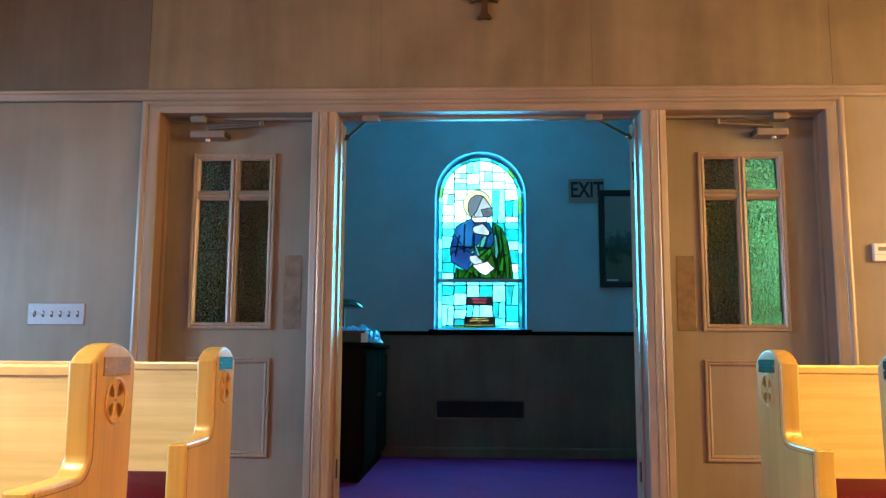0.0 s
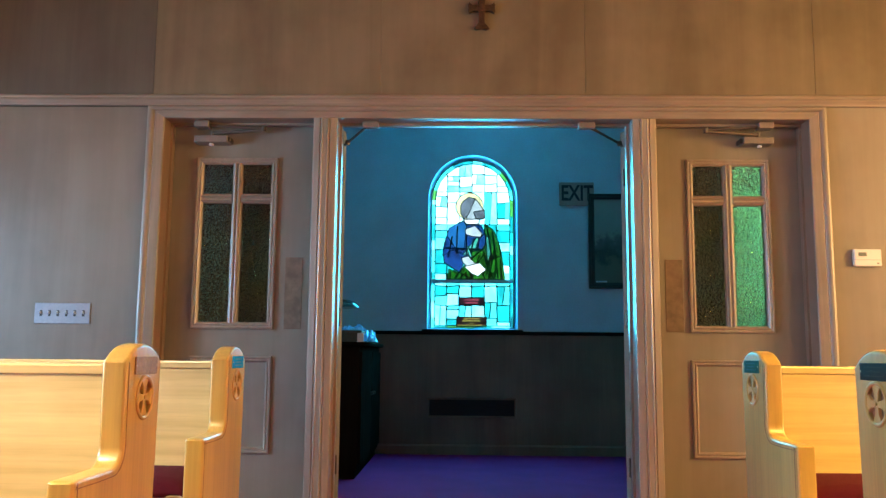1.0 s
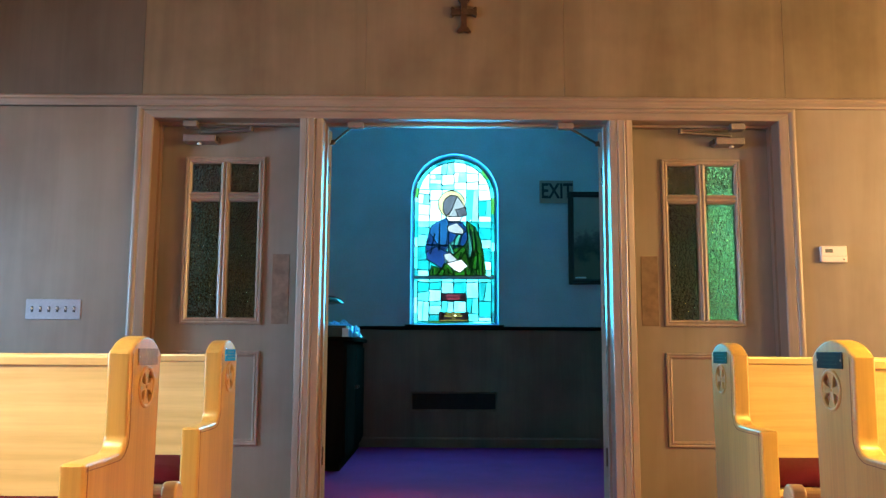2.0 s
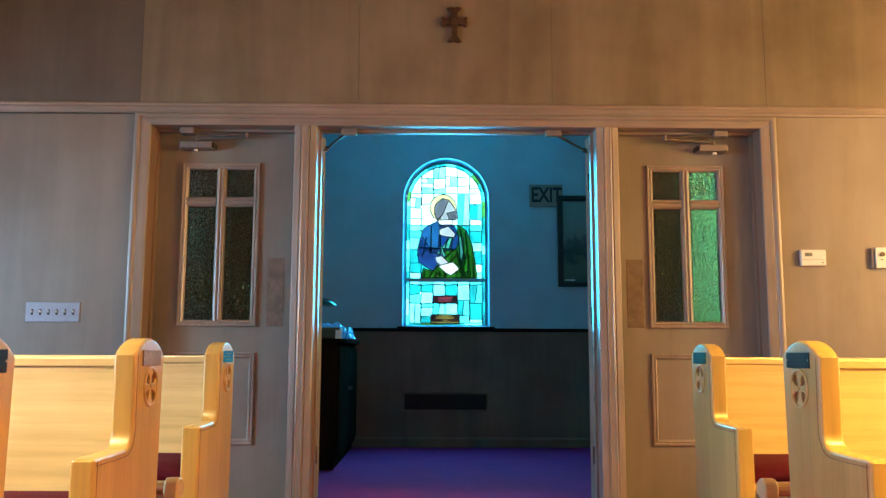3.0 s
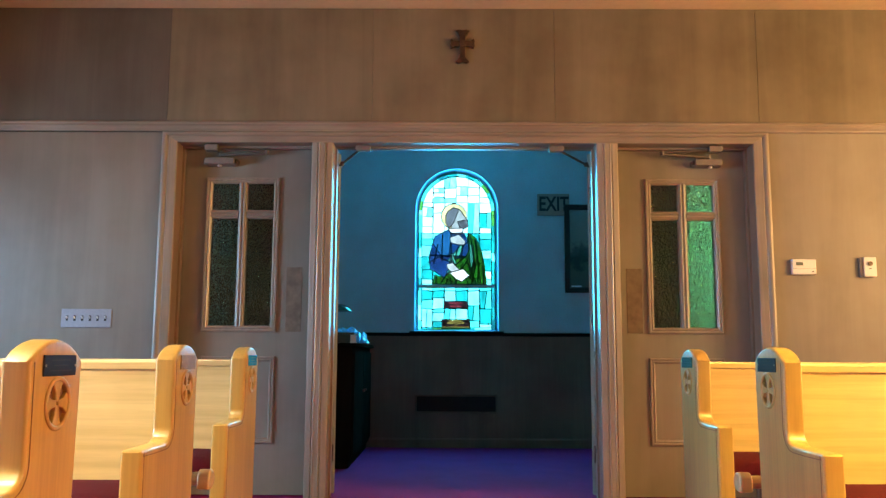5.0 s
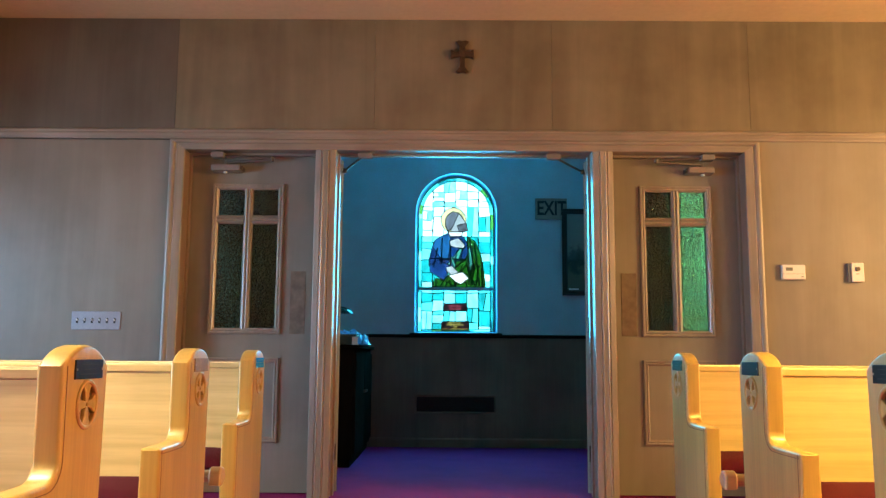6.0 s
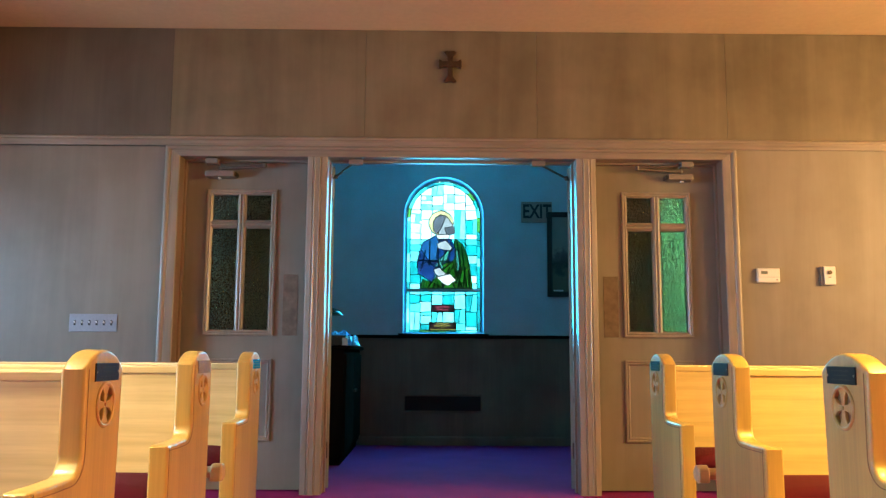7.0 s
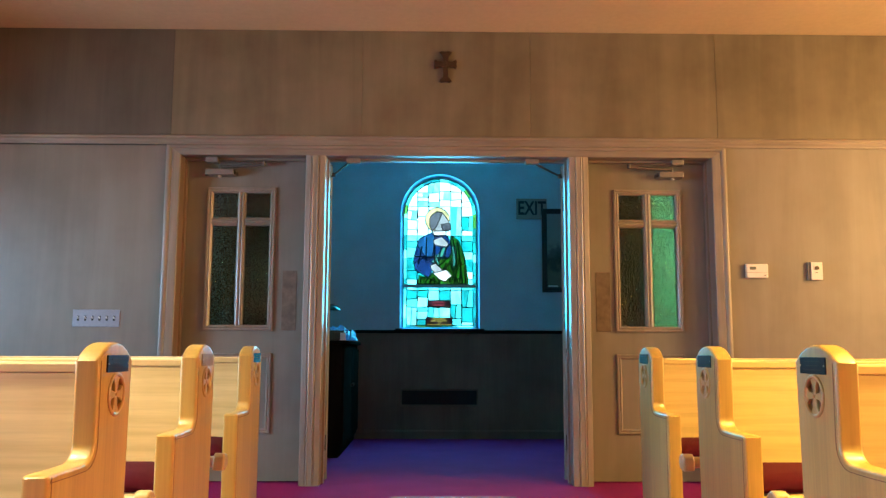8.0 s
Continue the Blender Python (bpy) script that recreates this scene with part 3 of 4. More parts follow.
tagged(make("backdrop", boxes((-5.0, 7.0, 4.4, 4.42, -0.1, 8.0)), M["sky_glow"]), "bright hazy sky outside the windows", "sky", kind="structure")


# ---- leaded windows ----
def clip(poly, a, b, keep_left=True):
    """Part of a convex polygon to the left (or right) of the line a to b."""
    out = []
    sign = 1 if keep_left else -1

    def side(p):
        return sign * ((b[0] - a[0]) * (p[1] - a[1]) - (b[1] - a[1]) * (p[0] - a[0]))
    for i, p in enumerate(poly):
        q = poly[(i + 1) % len(poly)]
        sp, sq = side(p), side(q)
        if sp >= 0:
            out.append(p)
        if (sp > 0 > sq) or (sp < 0 < sq):
            f = sp / (sp - sq)
            out.append((p[0] + f * (q[0] - p[0]), p[1] + f * (q[1] - p[1])))
    return out


def area(poly):
    return 0.5 * sum(p[0] * q[1] - q[0] * p[1] for p, q in zip(poly, poly[1:] + poly[:1]))


def ccw(poly):
    return poly if area(poly) > 0 else poly[::-1]


def both(poly, other):
    for a, b in zip(other, other[1:] + other[:1]):
        poly = clip(poly, a, b)
        if len(poly) < 3:
            return []
    return poly


def without(polys, other):
    """Convex polygons less one convex polygon, as convex polygons."""
    res = []
    for poly in polys:
        rest = poly
        for a, b in zip(other, other[1:] + other[:1]):
            out = clip(rest, a, b, False)
            if len(out) >= 3 and abs(area(out)) > 2e-6:
                res.append(out)
            rest = clip(rest, a, b)
            if len(rest) < 3:
                break
    return res


def inside(p, poly):
    return all((b[0] - a[0]) * (p[1] - a[1]) - (b[1] - a[1]) * (p[0] - a[0]) > 1e-5 for a, b in zip(poly, poly[1:] + poly[:1]))


def oval(cx, cz, rx, rz, n=16):
    return [(cx + rx * math.cos(2 * math.pi * i / n), cz + rz * math.sin(2 * math.pi * i / n)) for i in range(n)]


def hull(*pts):
    """Convex outline round a few corners, from a drawing 100 units to 0.165 m with its foot at the sill."""
    ps = sorted({((x - 332) * 0.00165, 1.067 + (1000 - y) * 0.00165) for x, y in pts})
    lo, hi = [], []
    for chain, seq in ((lo, ps), (hi, ps[::-1])):
        for p in seq:
            while len(chain) > 1 and (chain[-1][0] - chain[-2][0]) * (p[1] - chain[-2][1]) - (chain[-1][1] - chain[-2][1]) * (p[0] - chain[-2][0]) <= 0:
                chain.pop()
            chain.append(p)
    return lo[:-1] + hi[:-1]


def came(bm, p, q, y, w=0.0062, d=0.008):
    v = Vector((q[0] - p[0], 0, q[1] - p[1]))
    if v.length < 1e-5:
        return
    n = Vector((-v.z, 0, v.x)).normalized() * (w / 2)
    e = v.normalized() * (w * 0.3)
    a, b = Vector((p[0], y, p[1])) - e, Vector((q[0], y, q[1])) + e
    dy = Vector((0, d / 2, 0))
    vs = [bm.verts.new(c) for c in (a - n - dy, a + n - dy, b + n - dy, b - n - dy, a - n + dy, a + n + dy, b + n + dy, b - n + dy)]
    for f in ((0, 1, 2, 3), (7, 6, 5, 4), (0, 4, 5, 1), (2, 6, 7, 3), (1, 5, 6, 2), (3, 7, 4, 0)):
        bm.faces.new([vs[i] for i in f])


def pane_mesh(polys, cx, y, t=0.004):
    bm = bmesh.new()
    for poly in polys:
        prism(bm, [(cx + u, z) for u, z in poly], 1, y, y + t)
    return bm


# courses of the six pane columns: heights of the cuts from the top down, the tone of each pane, and the pane that is halved
GLASS_TONES = {"p": "g_pale", "i": "g_ice", "s": "g_sky", "c": "g_cyan", "l": "g_leaf", "m": "g_lime"}
FULL_LINES = (2.303, 2.005, 1.779)
UPPER_COURSES = [
    ((2.303, 2.262, 2.168, 2.068, 2.005, 1.950, 1.887, 1.779, 1.652, 1.562), "pppppisicci", 2),
    ((2.447, 2.402, 2.357, 2.303, 2.204, 2.005, 1.941, 1.779), "pppippisc", 1),
    ((2.447, 2.348, 2.303, 2.005), "ipips", 0),
    ((2.465, 2.375, 2.303, 2.005), "pppps", 1),
    ((2.456, 2.375, 2.303, 2.005), "pppsc", 3),
    ((2.357, 2.303, 2.204, 2.059, 2.005, 1.950, 1.842, 1.760, 1.643, 1.562), "pppcpscicpi", 3),
]
LOWER_COURSES = [
    ((1.452, 1.363, 1.281), "icsi", 3), ((1.452, 1.383, 1.278, 1.242, 1.160), "scisic", 9), ((1.452, 1.281, 1.150), "iisc", 2),
    ((1.452, 1.281, 1.150), "scis", 9), ((1.452, 1.308, 1.168), "iics", 2), ((1.452, 1.281, 1.135), "scci", 1),
]


def leaded_window(name, cx, figure, seed, label):
    rnd = random.Random(seed)
    win = thing(name, label, "window", kind="structure")
    y = BACK_Y + 0.085
    R, B = 0.366, 0.033
    bottom, spring = 1.082, WSPRING
    # arched frame round the glass, and the sill
    bm = bmesh.new()
    n = 24
    outer = arch_points(0, WHALF - 0.001, WSILL, spring, n)
    inner = arch_points(0, R, bottom, spring, n)
    for k in range(len(outer)):
        a, b, c, d = outer[k], outer[(k + 1) % len(outer)], inner[(k + 1) % len(outer)], inner[k]
        f = [bm.verts.new((cx + u, yy, z)) for (u, z), yy in ((a, BACK_Y + 0.001), (b, BACK_Y + 0.001), (c, y - 0.004), (d, y - 0.004), (a, y + 0.03), (b, y + 0.03), (c, y + 0.03), (d, y + 0.03))]
        for q in ((0, 1, 2, 3), (7, 6, 5, 4), (3, 2, 6, 7), (1, 0, 4, 5)):
            bm.faces.new([f[i] for i in q])
    bmesh.ops.recalc_face_normals(bm, faces=bm.faces)
    part("window_frame", bm, M["winframe"], win)
    part("window_sill", box(bmesh.new(), cx - 0.44, cx + 0.44, BACK_Y - 0.045, BACK_Y + 0.03, WSILL - 0.017, WSILL - 0.0005, bevel=0.004), M["dark"], win)
    part("saddle_bar", box(bmesh.new(), cx - R + 0.001, cx + R - 0.001, y - 0.03, y + 0.012, 1.481, 1.507, bevel=0.003, seg=1), M["bar"], win)
    leads = bmesh.new()
    arch = ccw(arch_points(0, R - B, bottom + B * 0.55, spring, n))
    bar_lo, bar_hi = 1.481, 1.507
    front = []

    def lead_line(p, q, shapes, w=0.0062):
        m = max(1, int(math.hypot(q[0] - p[0], q[1] - p[1]) / 0.012))
        for i in range(m):
            a = (p[0] + (q[0] - p[0]) * i / m, p[1] + (q[1] - p[1]) * i / m)
            b = (p[0] + (q[0] - p[0]) * (i + 1) / m, p[1] + (q[1] - p[1]) * (i + 1) / m)
            mid = ((a[0] + b[0]) / 2, (a[1] + b[1]) / 2)
            if not any(inside(mid, s) for s in shapes):
                came(leads, (cx + a[0], a[1]), (cx + b[0], b[1]), y + 0.002, w)

    # front shapes, the foremost first: plain robed form under a gold disc, and two dark inscription panes
    shapes = []
    if figure:
        px = 0.00165

        def o(x, z, rx, rz):
            return ccw(oval((x - 332) * px, 1.067 + (1000 - z) * px, rx * px, rz * px))
        shapes = [
            ("g_white", hull((288, 662), (372, 640), (408, 678), (362, 714), (330, 700))),
            ("g_skin", hull((272, 612), (310, 604), (345, 640), (356, 668), (318, 672), (280, 640))),
            ("g_skin", hull((292, 455), (345, 436), (384, 478), (378, 500), (330, 496), (296, 486))),
            ("g_scarf", hull((298, 548), (308, 550), (334, 610), (318, 612))),
            ("g_white", hull((284, 402), (372, 400), (366, 428), (304, 430), (294, 426))),
            ("g_grey", hull((338, 362), (352, 372), (392, 350), (402, 388), (384, 402), (350, 398))),
            ("g_grey", hull((282, 300), (312, 280), (346, 288), (330, 318), (312, 372), (286, 400), (268, 370), (268, 325))),
            ("g_skin", hull((312, 290), (346, 288), (362, 306), (378, 334), (392, 350), (352, 376), (360, 404), (300, 404))),
            ("g_gold", o(316, 332, 76, 77)),
            ("g_scarf", hull((404, 492), (428, 500), (434, 560), (424, 655), (410, 610))),
            ("g_scarf", hull((356, 500), (368, 502), (352, 560), (300, 598), (278, 596), (330, 560))),
            ("g_blue", hull((400, 478), (404, 530), (388, 566), (360, 570), (372, 505))),
            ("g_green", hull((402, 428), (446, 462), (478, 540), (484, 600), (404, 640), (388, 566))),
            ("g_green", hull((480, 540), (496, 660), (506, 712), (506, 729), (436, 729), (404, 640))),
            ("g_green", hull((404, 640), (436, 729), (330, 729), (300, 640), (330, 580), (388, 566))),
            ("g_blue", hull((176, 600), (180, 640), (262, 692), (288, 640), (290, 600), (230, 570))),
            ("g_lblue", hull((284, 408), (206, 450), (192, 490), (240, 560), (286, 570), (300, 440))),
            ("g_blue", hull((192, 490), (174, 560), (172, 604), (240, 606), (244, 560))),
            ("g_blue", hull((300, 432), (376, 430), (402, 480), (372, 570), (300, 610), (240, 606), (284, 500))),
            ("g_green", hull((206, 676), (262, 692), (336, 729), (196, 729))),
            ("g_green", hull((262, 692), (300, 640), (336, 729))),
        ]
    plaques = [hull((262, 828), (395, 828), (395, 868), (262, 868)), hull((248, 932), (410, 932), (410, 985), (248, 985))]
    if figure:
        for k, pq in enumerate(plaques):
            x0, x1 = min(p[0] for p in pq), max(p[0] for p in pq)
            z0, z1 = min(p[1] for p in pq), max(p[1] for p in pq)
            rows = [(0.62, 0.80), (0.50, 0.82)] if k == 0 else [(0.5, 0.8), (0.62, 0.62), (0.12, 0.1), (0.92, 0.9)]
            h = (z1 - z0) / (len(rows) + 0.35)
            bars = []
            for i, (wd, fill) in enumerate(rows):
                zc = z1 - h * (i + 0.68)
                mid = (x0 + x1) / 2
                u, end = mid - wd * (x1 - x0) / 2, mid + wd * (x1 - x0) / 2
                while u < end - 0.004:
                    step = min(rnd.uniform(0.008, 0.03), end - u)
                    bars.append(ccw([(u, zc - h * 0.3), (u + step * 0.85, zc - h * 0.3), (u + step * 0.85, zc + h * 0.3), (u, zc + h * 0.3)]))
                    u += step + 0.002
            dark = [pq]
            for bar in bars:
                dark = without(dark, bar)
            ip = part("inscription_pane", pane_mesh(dark, cx, y), M["g_black"], win, "dark inscription pane with lines of unreadable writing")
            part("writing", pane_mesh(bars, cx, y), M["wr_red" if k == 0 else "wr_gold"], ip)
            front.append(pq)
            for a, b in zip(pq, pq[1:] + pq[:1]):
                lead_line(a, b, [])
    for mat_key, poly in shapes:
        poly = ccw(poly)
        polys = [poly]
        for f in front:
            polys = without(polys, f)
        if polys:
            part("pane", pane_mesh(polys, cx, y), M[mat_key], win)
        for a, b in zip(poly, poly[1:] + poly[:1]):
            lead_line(a, b, front, 0.0075)
        front.append(poly)
    if figure:
        # drapery leads across the robes
        for (xa, za), (xb, zb) in (((440, 470), (470, 720)), ((452, 560), (420, 725)), ((300, 640), (392, 560)), ((330, 690), (396, 590)), ((222, 500), (200, 610)),
                                   ((250, 440), (246, 590)), ((300, 470), (300, 600)), ((340, 510), (322, 590)), ((240, 725), (262, 690)), ((300, 725), (296, 690)), ((420, 700), (470, 690)), ((428, 600), (410, 700)), ((462, 600), (452, 725)), ((484, 620), (488, 725)), ((340, 640), (330, 725)), ((412, 450), (440, 640)), ((396, 600), (446, 728)), ((372, 640), (398, 728)), ((280, 700), (270, 728)), ((216, 690), (214, 728)), ((370, 600), (356, 640)), ((180, 560), (370, 566))):
            p, q = ((xa - 332) * 0.00165, 1.067 + (1000 - za) * 0.00165), ((xb - 332) * 0.00165, 1.067 + (1000 - zb) * 0.00165)
            lead_line(p, q, front[:11], 0.012)
    # background panes: six columns, each with courses of its own; three lead lines run right across
    cols = [-0.34, -0.228, -0.118, -0.006, 0.108, 0.219, 0.34]
    lean = [0.0] + [rnd.uniform(-0.006, 0.006) for _ in cols[1:-1]] + [0.0]
    for courses, z0, z1, is_low in ((UPPER_COURSES, 1.507, 2.60, False), (LOWER_COURSES, 1.09, 1.481, True)):
        for c, (cuts, keys, halved) in enumerate(courses):
            edges = [z1] + [z for z in cuts] + [z0]
            ends = []
            for z in edges:
                through_line = z in (z0, z1) or z in FULL_LINES
                tilt = 0.0 if through_line else rnd.uniform(-0.006, 0.006)
                ends.append((z - tilt, z + tilt))
            for k, key in enumerate(keys):
                (tl, tr_), (bl, br) = ends[k], ends[k + 1]
                ua, ub = cols[c], cols[c + 1]
                quad = ccw([(ua - lean[c], bl), (ub - lean[c + 1], br), (ub + lean[c + 1], tr_), (ua + lean[c], tl)])
                cells = [(quad, key)]
                if k == halved:
                    f, g = rnd.uniform(0.35, 0.6), rnd.uniform(0.4, 0.65)
                    pa, pb = (ua + f * (ub - ua), bl - 0.02), (ua + g * (ub - ua), tl + 0.02)
                    cells = [(clip(quad, pa, pb), key), (clip(quad, pa, pb, False), "s" if key == "c" else "i")]
                for cell, tone in cells:
                    cell = both(cell, arch)
                    if len(cell) < 3:
                        continue
                    polys = [cell]
                    for f in front:
                        polys = without(polys, f)
                    if not polys:
                        continue
                    if not figure:
                        tone = rnd.choices("lmi", (5, 1.5, 0.7))[0]
                    part("pane", pane_mesh(polys, cx, y), M[GLASS_TONES[tone]], win)
                    for a, b in zip(cell, cell[1:] + cell[:1]):
                        lead_line(a, b, front, 0.0085 if is_low else 0.0072)
    # border strip of small panes
    edge_o = arch_points(0, R - 0.001, bottom, spring, 12)
    edge_i = arch_points(0, R - B, bottom, spring, 12)

    def border(quad):
        key = rnd.choices(("g_sky", "g_cyan", "g_teal", "g_lime", "g_ice"), (5, 3, 0.4, 0.6, 1.6))[0]
        part("pane", pane_mesh([ccw(quad)], cx, y), M[key], win)
        for a, b in zip(quad, quad[1:] + quad[:1]):
            lead_line(a, b, [], 0.0058)
    for k in range(1, len(edge_o) - 2):
        border([edge_o[k], edge_o[k + 1], edge_i[k + 1], edge_i[k]])
    for s in (-1, 1):
        z = bottom
        while z < spring - 0.02:
            top = min(spring, z + rnd.uniform(0.06, 0.15))
            if spring - top < 0.04:
                top = spring
            border([(s * (R - B), z), (s * (R - 0.001), z), (s * (R - 0.001), top), (s * (R - B), top)])
            z = top
    u = -(R - B)
    while u < R - B - 0.02:
        nxt = min(R - B, u + rnd.uniform(0.08, 0.16))
        if R - B - nxt < 0.04:
            nxt = R - B
        border([(u, bottom), (nxt, bottom), (nxt, bottom + B * 0.55), (u, bottom + B * 0.55)])
        u = nxt
    part("lead_came", leads, M["lead"], win, "black lead cames between the panes")
    return win


M["wr_red"] = stained("writing_red", (0.00536, 0.000837, 0.00134), 0.1)
M["wr_gold"] = stained("writing_gold", (0.00602, 0.00502, 0.001), 0.1)
leaded_window("window_1", WX, True, 5, "arched leaded window of cyan glass with a plain robed form")
leaded_window("window_2", W2X, False, 9, "arched leaded window of pale cyan and green glass")


# ---- doors ----
LEAF_Y0, LEAF_Y1 = 0.136, 0.18


def glass_pane(bm, parent, rough_side):
    """A pane hammered on one face and smooth on the other."""
    ob = part("pane", bm, M["hammered"], parent, "hammered green-tinted glass")
    ob.data.materials.append(M["smooth_glass"])
    for p in ob.data.polygons:
        p.material_index = 0 if p.normal.dot(Vector(rough_side)) > 0.5 else 1
    return ob


def closer_parts(parent, x_hinge, s):
    """Surface closer with its folded arm; s points from the hinge side into the door."""
    lead = 0.025 if s > 0 else 0.045
    def bx(a, b):
        return min(x_hinge + s * a, x_hinge + s * b), max(x_hinge + s * a, x_hinge + s * b)
    a, b = bx(0.125 + lead, 0.335)
    body = part("door_closer", box(bmesh.new(), a, b, 0.046, LEAF_Y0 - 0.001, 2.012, 2.052, bevel=0.005), M["steel"], parent, "painted steel door closer body")
    a, b = bx(0.335, 0.35)
    part("end_cap", box(bmesh.new(), a, b, 0.06, 0.125, 2.018, 2.046, bevel=0.004, seg=1), M["steel_dark"], body)
    part("valve_cap", lathe(bmesh.new(), [(0.012, 0.0), (0.014, 0.006), (0.010, 0.011)], 12, (x_hinge + s * 0.235, 0.085, 2.001)), M["white"], body)
    a, b = bx(0.13 + lead, 0.21 + lead)
    part("arm_shoe", box(bmesh.new(), a, b, 0.02, 0.085, 2.092, 2.128, bevel=0.004), M["steel"], body)
    bm = bmesh.new()
    ex, sx, px = x_hinge + s * 0.535, x_hinge + s * (0.17 + lead), x_hinge + s * 0.235
    rod(bm, (ex, 0.06, 2.092), (sx, 0.055, 2.11), 0.0085)
    rod(bm, (ex, 0.06, 2.083), (px, 0.1, 2.075), 0.010)
    rod(bm, (ex, 0.06, 2.074), (ex, 0.06, 2.104), 0.013)
    rod(bm, (px, 0.1, 2.05), (px, 0.1, 2.085), 0.011)
    part("closer_arm", bm, M["arm_steel"], body)


def side_door(name, x0, x1, lite_c, s, label):
    """A flush veneered door with a cross-shaped four-pane light over a moulded panel; s points from the hinges into the door."""
    hinge = x0 if s > 0 else x1
    d = thing(name, label, "door", "side doors", "structure")
    gx0, gx1, gz0, gz1 = lite_c - 0.196, lite_c + 0.196, 1.016, 1.906
    x0, x1 = x0 + 0.003, x1 - 0.003
    bm = boxes((x0, gx0, LEAF_Y0, LEAF_Y1, 0.008, 2.122), (gx1, x1, LEAF_Y0, LEAF_Y1, 0.008, 2.122), (gx0, gx1, LEAF_Y0, LEAF_Y1, 0.008, gz0), (gx0, gx1, LEAF_Y0, LEAF_Y1, gz1, 2.122))
    bmesh.ops.remove_doubles(bm, verts=bm.verts, dist=0.0001)
    part("leaf", bm, M["door"], d)
    part("glazing_frame", ring(bmesh.new(), lite_c - 0.228, lite_c + 0.228, 0.979, 1.940, 0.036, LEAF_Y0 + 0.01, LEAF_Y0 - 0.017), M["trim"], d, "moulded wooden glazing frame")
    bar = [(-0.028, 0.03), (-0.028, 0.002), (-0.024, -0.006), (-0.019, -0.009), (-0.016, -0.014), (-0.010, -0.017), (-0.006, -0.015), (-0.004, -0.009)]
    bar += [(-u, v) for u, v in bar[::-1]]
    mull = [(lite_c + u, LEAF_Y0 + v) for u, v in bar]
    part("muntin", prism(bmesh.new(), mull, 2, gz0 - 0.004, gz1 + 0.004), M["trim"], d)
    cz = 1.709
    tr = [(LEAF_Y0 + v, cz + u) for u, v in bar]
    for a, b in ((gx0 - 0.004, lite_c - 0.0275), (lite_c + 0.0275, gx1 + 0.004)):
        part("muntin", prism(bmesh.new(), tr, 0, a, b), M["rail_trim"], d)
    for a, b in ((gx0 - 0.001, lite_c - 0.027), (lite_c + 0.027, gx1 + 0.001)):
        for c, e in ((gz0 - 0.001, cz - 0.028), (cz + 0.028, gz1 + 0.001)):
            glass_pane(boxes((a, b, LEAF_Y0 + 0.014, LEAF_Y0 + 0.019, c, e)), d, (0, 1, 0))
    part("panel_moulding", ring(bmesh.new(), lite_c - 0.228, lite_c + 0.228, 0.31, 0.83, 0.034, LEAF_Y0 - 0.0005, LEAF_Y0 - 0.014), M["trim"], d, "raised rectangular moulding")
    free = x1 if s > 0 else x0
    a, b = sorted((free - s * 0.062, free - s * 0.158))
    part("push_plate", box(bmesh.new(), a, b, LEAF_Y0 - 0.003, LEAF_Y0 - 0.0004, 0.98, 1.378, bevel=0.001, seg=1), M["pushplate"], d, "worn tarnished brass push plate")
    closer_parts(d, hinge, s)
    return d


side_door("door_1", -SIDE_OUT, -SIDE_IN, -1.383, 1, "closed tan veneer door with a four-pane cross light")
side_door("door_2", SIDE_IN, SIDE_OUT, 1.358, -1, "closed tan veneer door with glowing green hammered glass")


def open_leaf(name, s):
    """One leaf of the double door, swung back into the vestibule past the square."""
    d = thing(name, "tan veneer door leaf standing open into the vestibule", "door", "double door leaves", "structure")
    m = pose(s * (OPEN_X - 0.001), 0.183, 0, 0, 0, s * -63)
    w, t = 0.81, 0.044
    x0, x1 = (-t, 0.0) if s > 0 else (0.0, t)
    part("leaf", box(bmesh.new(), x0, x1, 0.0, w, 0.008, 2.12, bevel=0.002, seg=1), M["door"], d)
    for z in (0.25, 1.05, 1.85):
        bm = bmesh.new()
        rod(bm, (-s * 0.004, -0.006, z - 0.05), (-s * 0.004, -0.006, z + 0.05), 0.007)
        part("hinge", bm, M["steel_dark"], d)
    d.matrix_world = m
    return d


for i, s in ((3, -1), (4, 1)):
    open_leaf("door_%d" % i, s)


def head_closer(s):
    """Closer arm of an open leaf: a shoe under the head jamb and a rod down to the leaf."""
    c = thing("door_closer_arm", "steel closer arm under the head of the double doorway", "door closer", "double door closers")
    x = -0.63 if s < 0 else 0.57
    part("shoe", box(bmesh.new(), x - 0.045, x + 0.045, 0.045, 0.09, HEAD - 0.034, HEAD + 0.001, bevel=0.004), M["steel"], c)
    bm = bmesh.new()
    rod(bm, (x + s * 0.03, 0.07, HEAD - 0.03), (s * 0.772, 0.165, HEAD - 0.092), 0.0075)
    rod(bm, (s * 0.772, 0.165, HEAD - 0.092), (s * 0.80, 0.225, HEAD - 0.092), 0.0075)
    part("arm", bm, M["steel_dark"], c)
    part("elbow", lathe(bmesh.new(), [(0.012, 0), (0.014, 0.012), (0.012, 0.026)], 12, (s * 0.772, 0.165, HEAD - 0.105)), M["steel_dark"], c)


head_closer(-1)
head_closer(1)


# ---- pews ----
PITCH, ARM_FRONT = 0.868, -1.765
DEPTH, UPPER = 0.468, 0.232


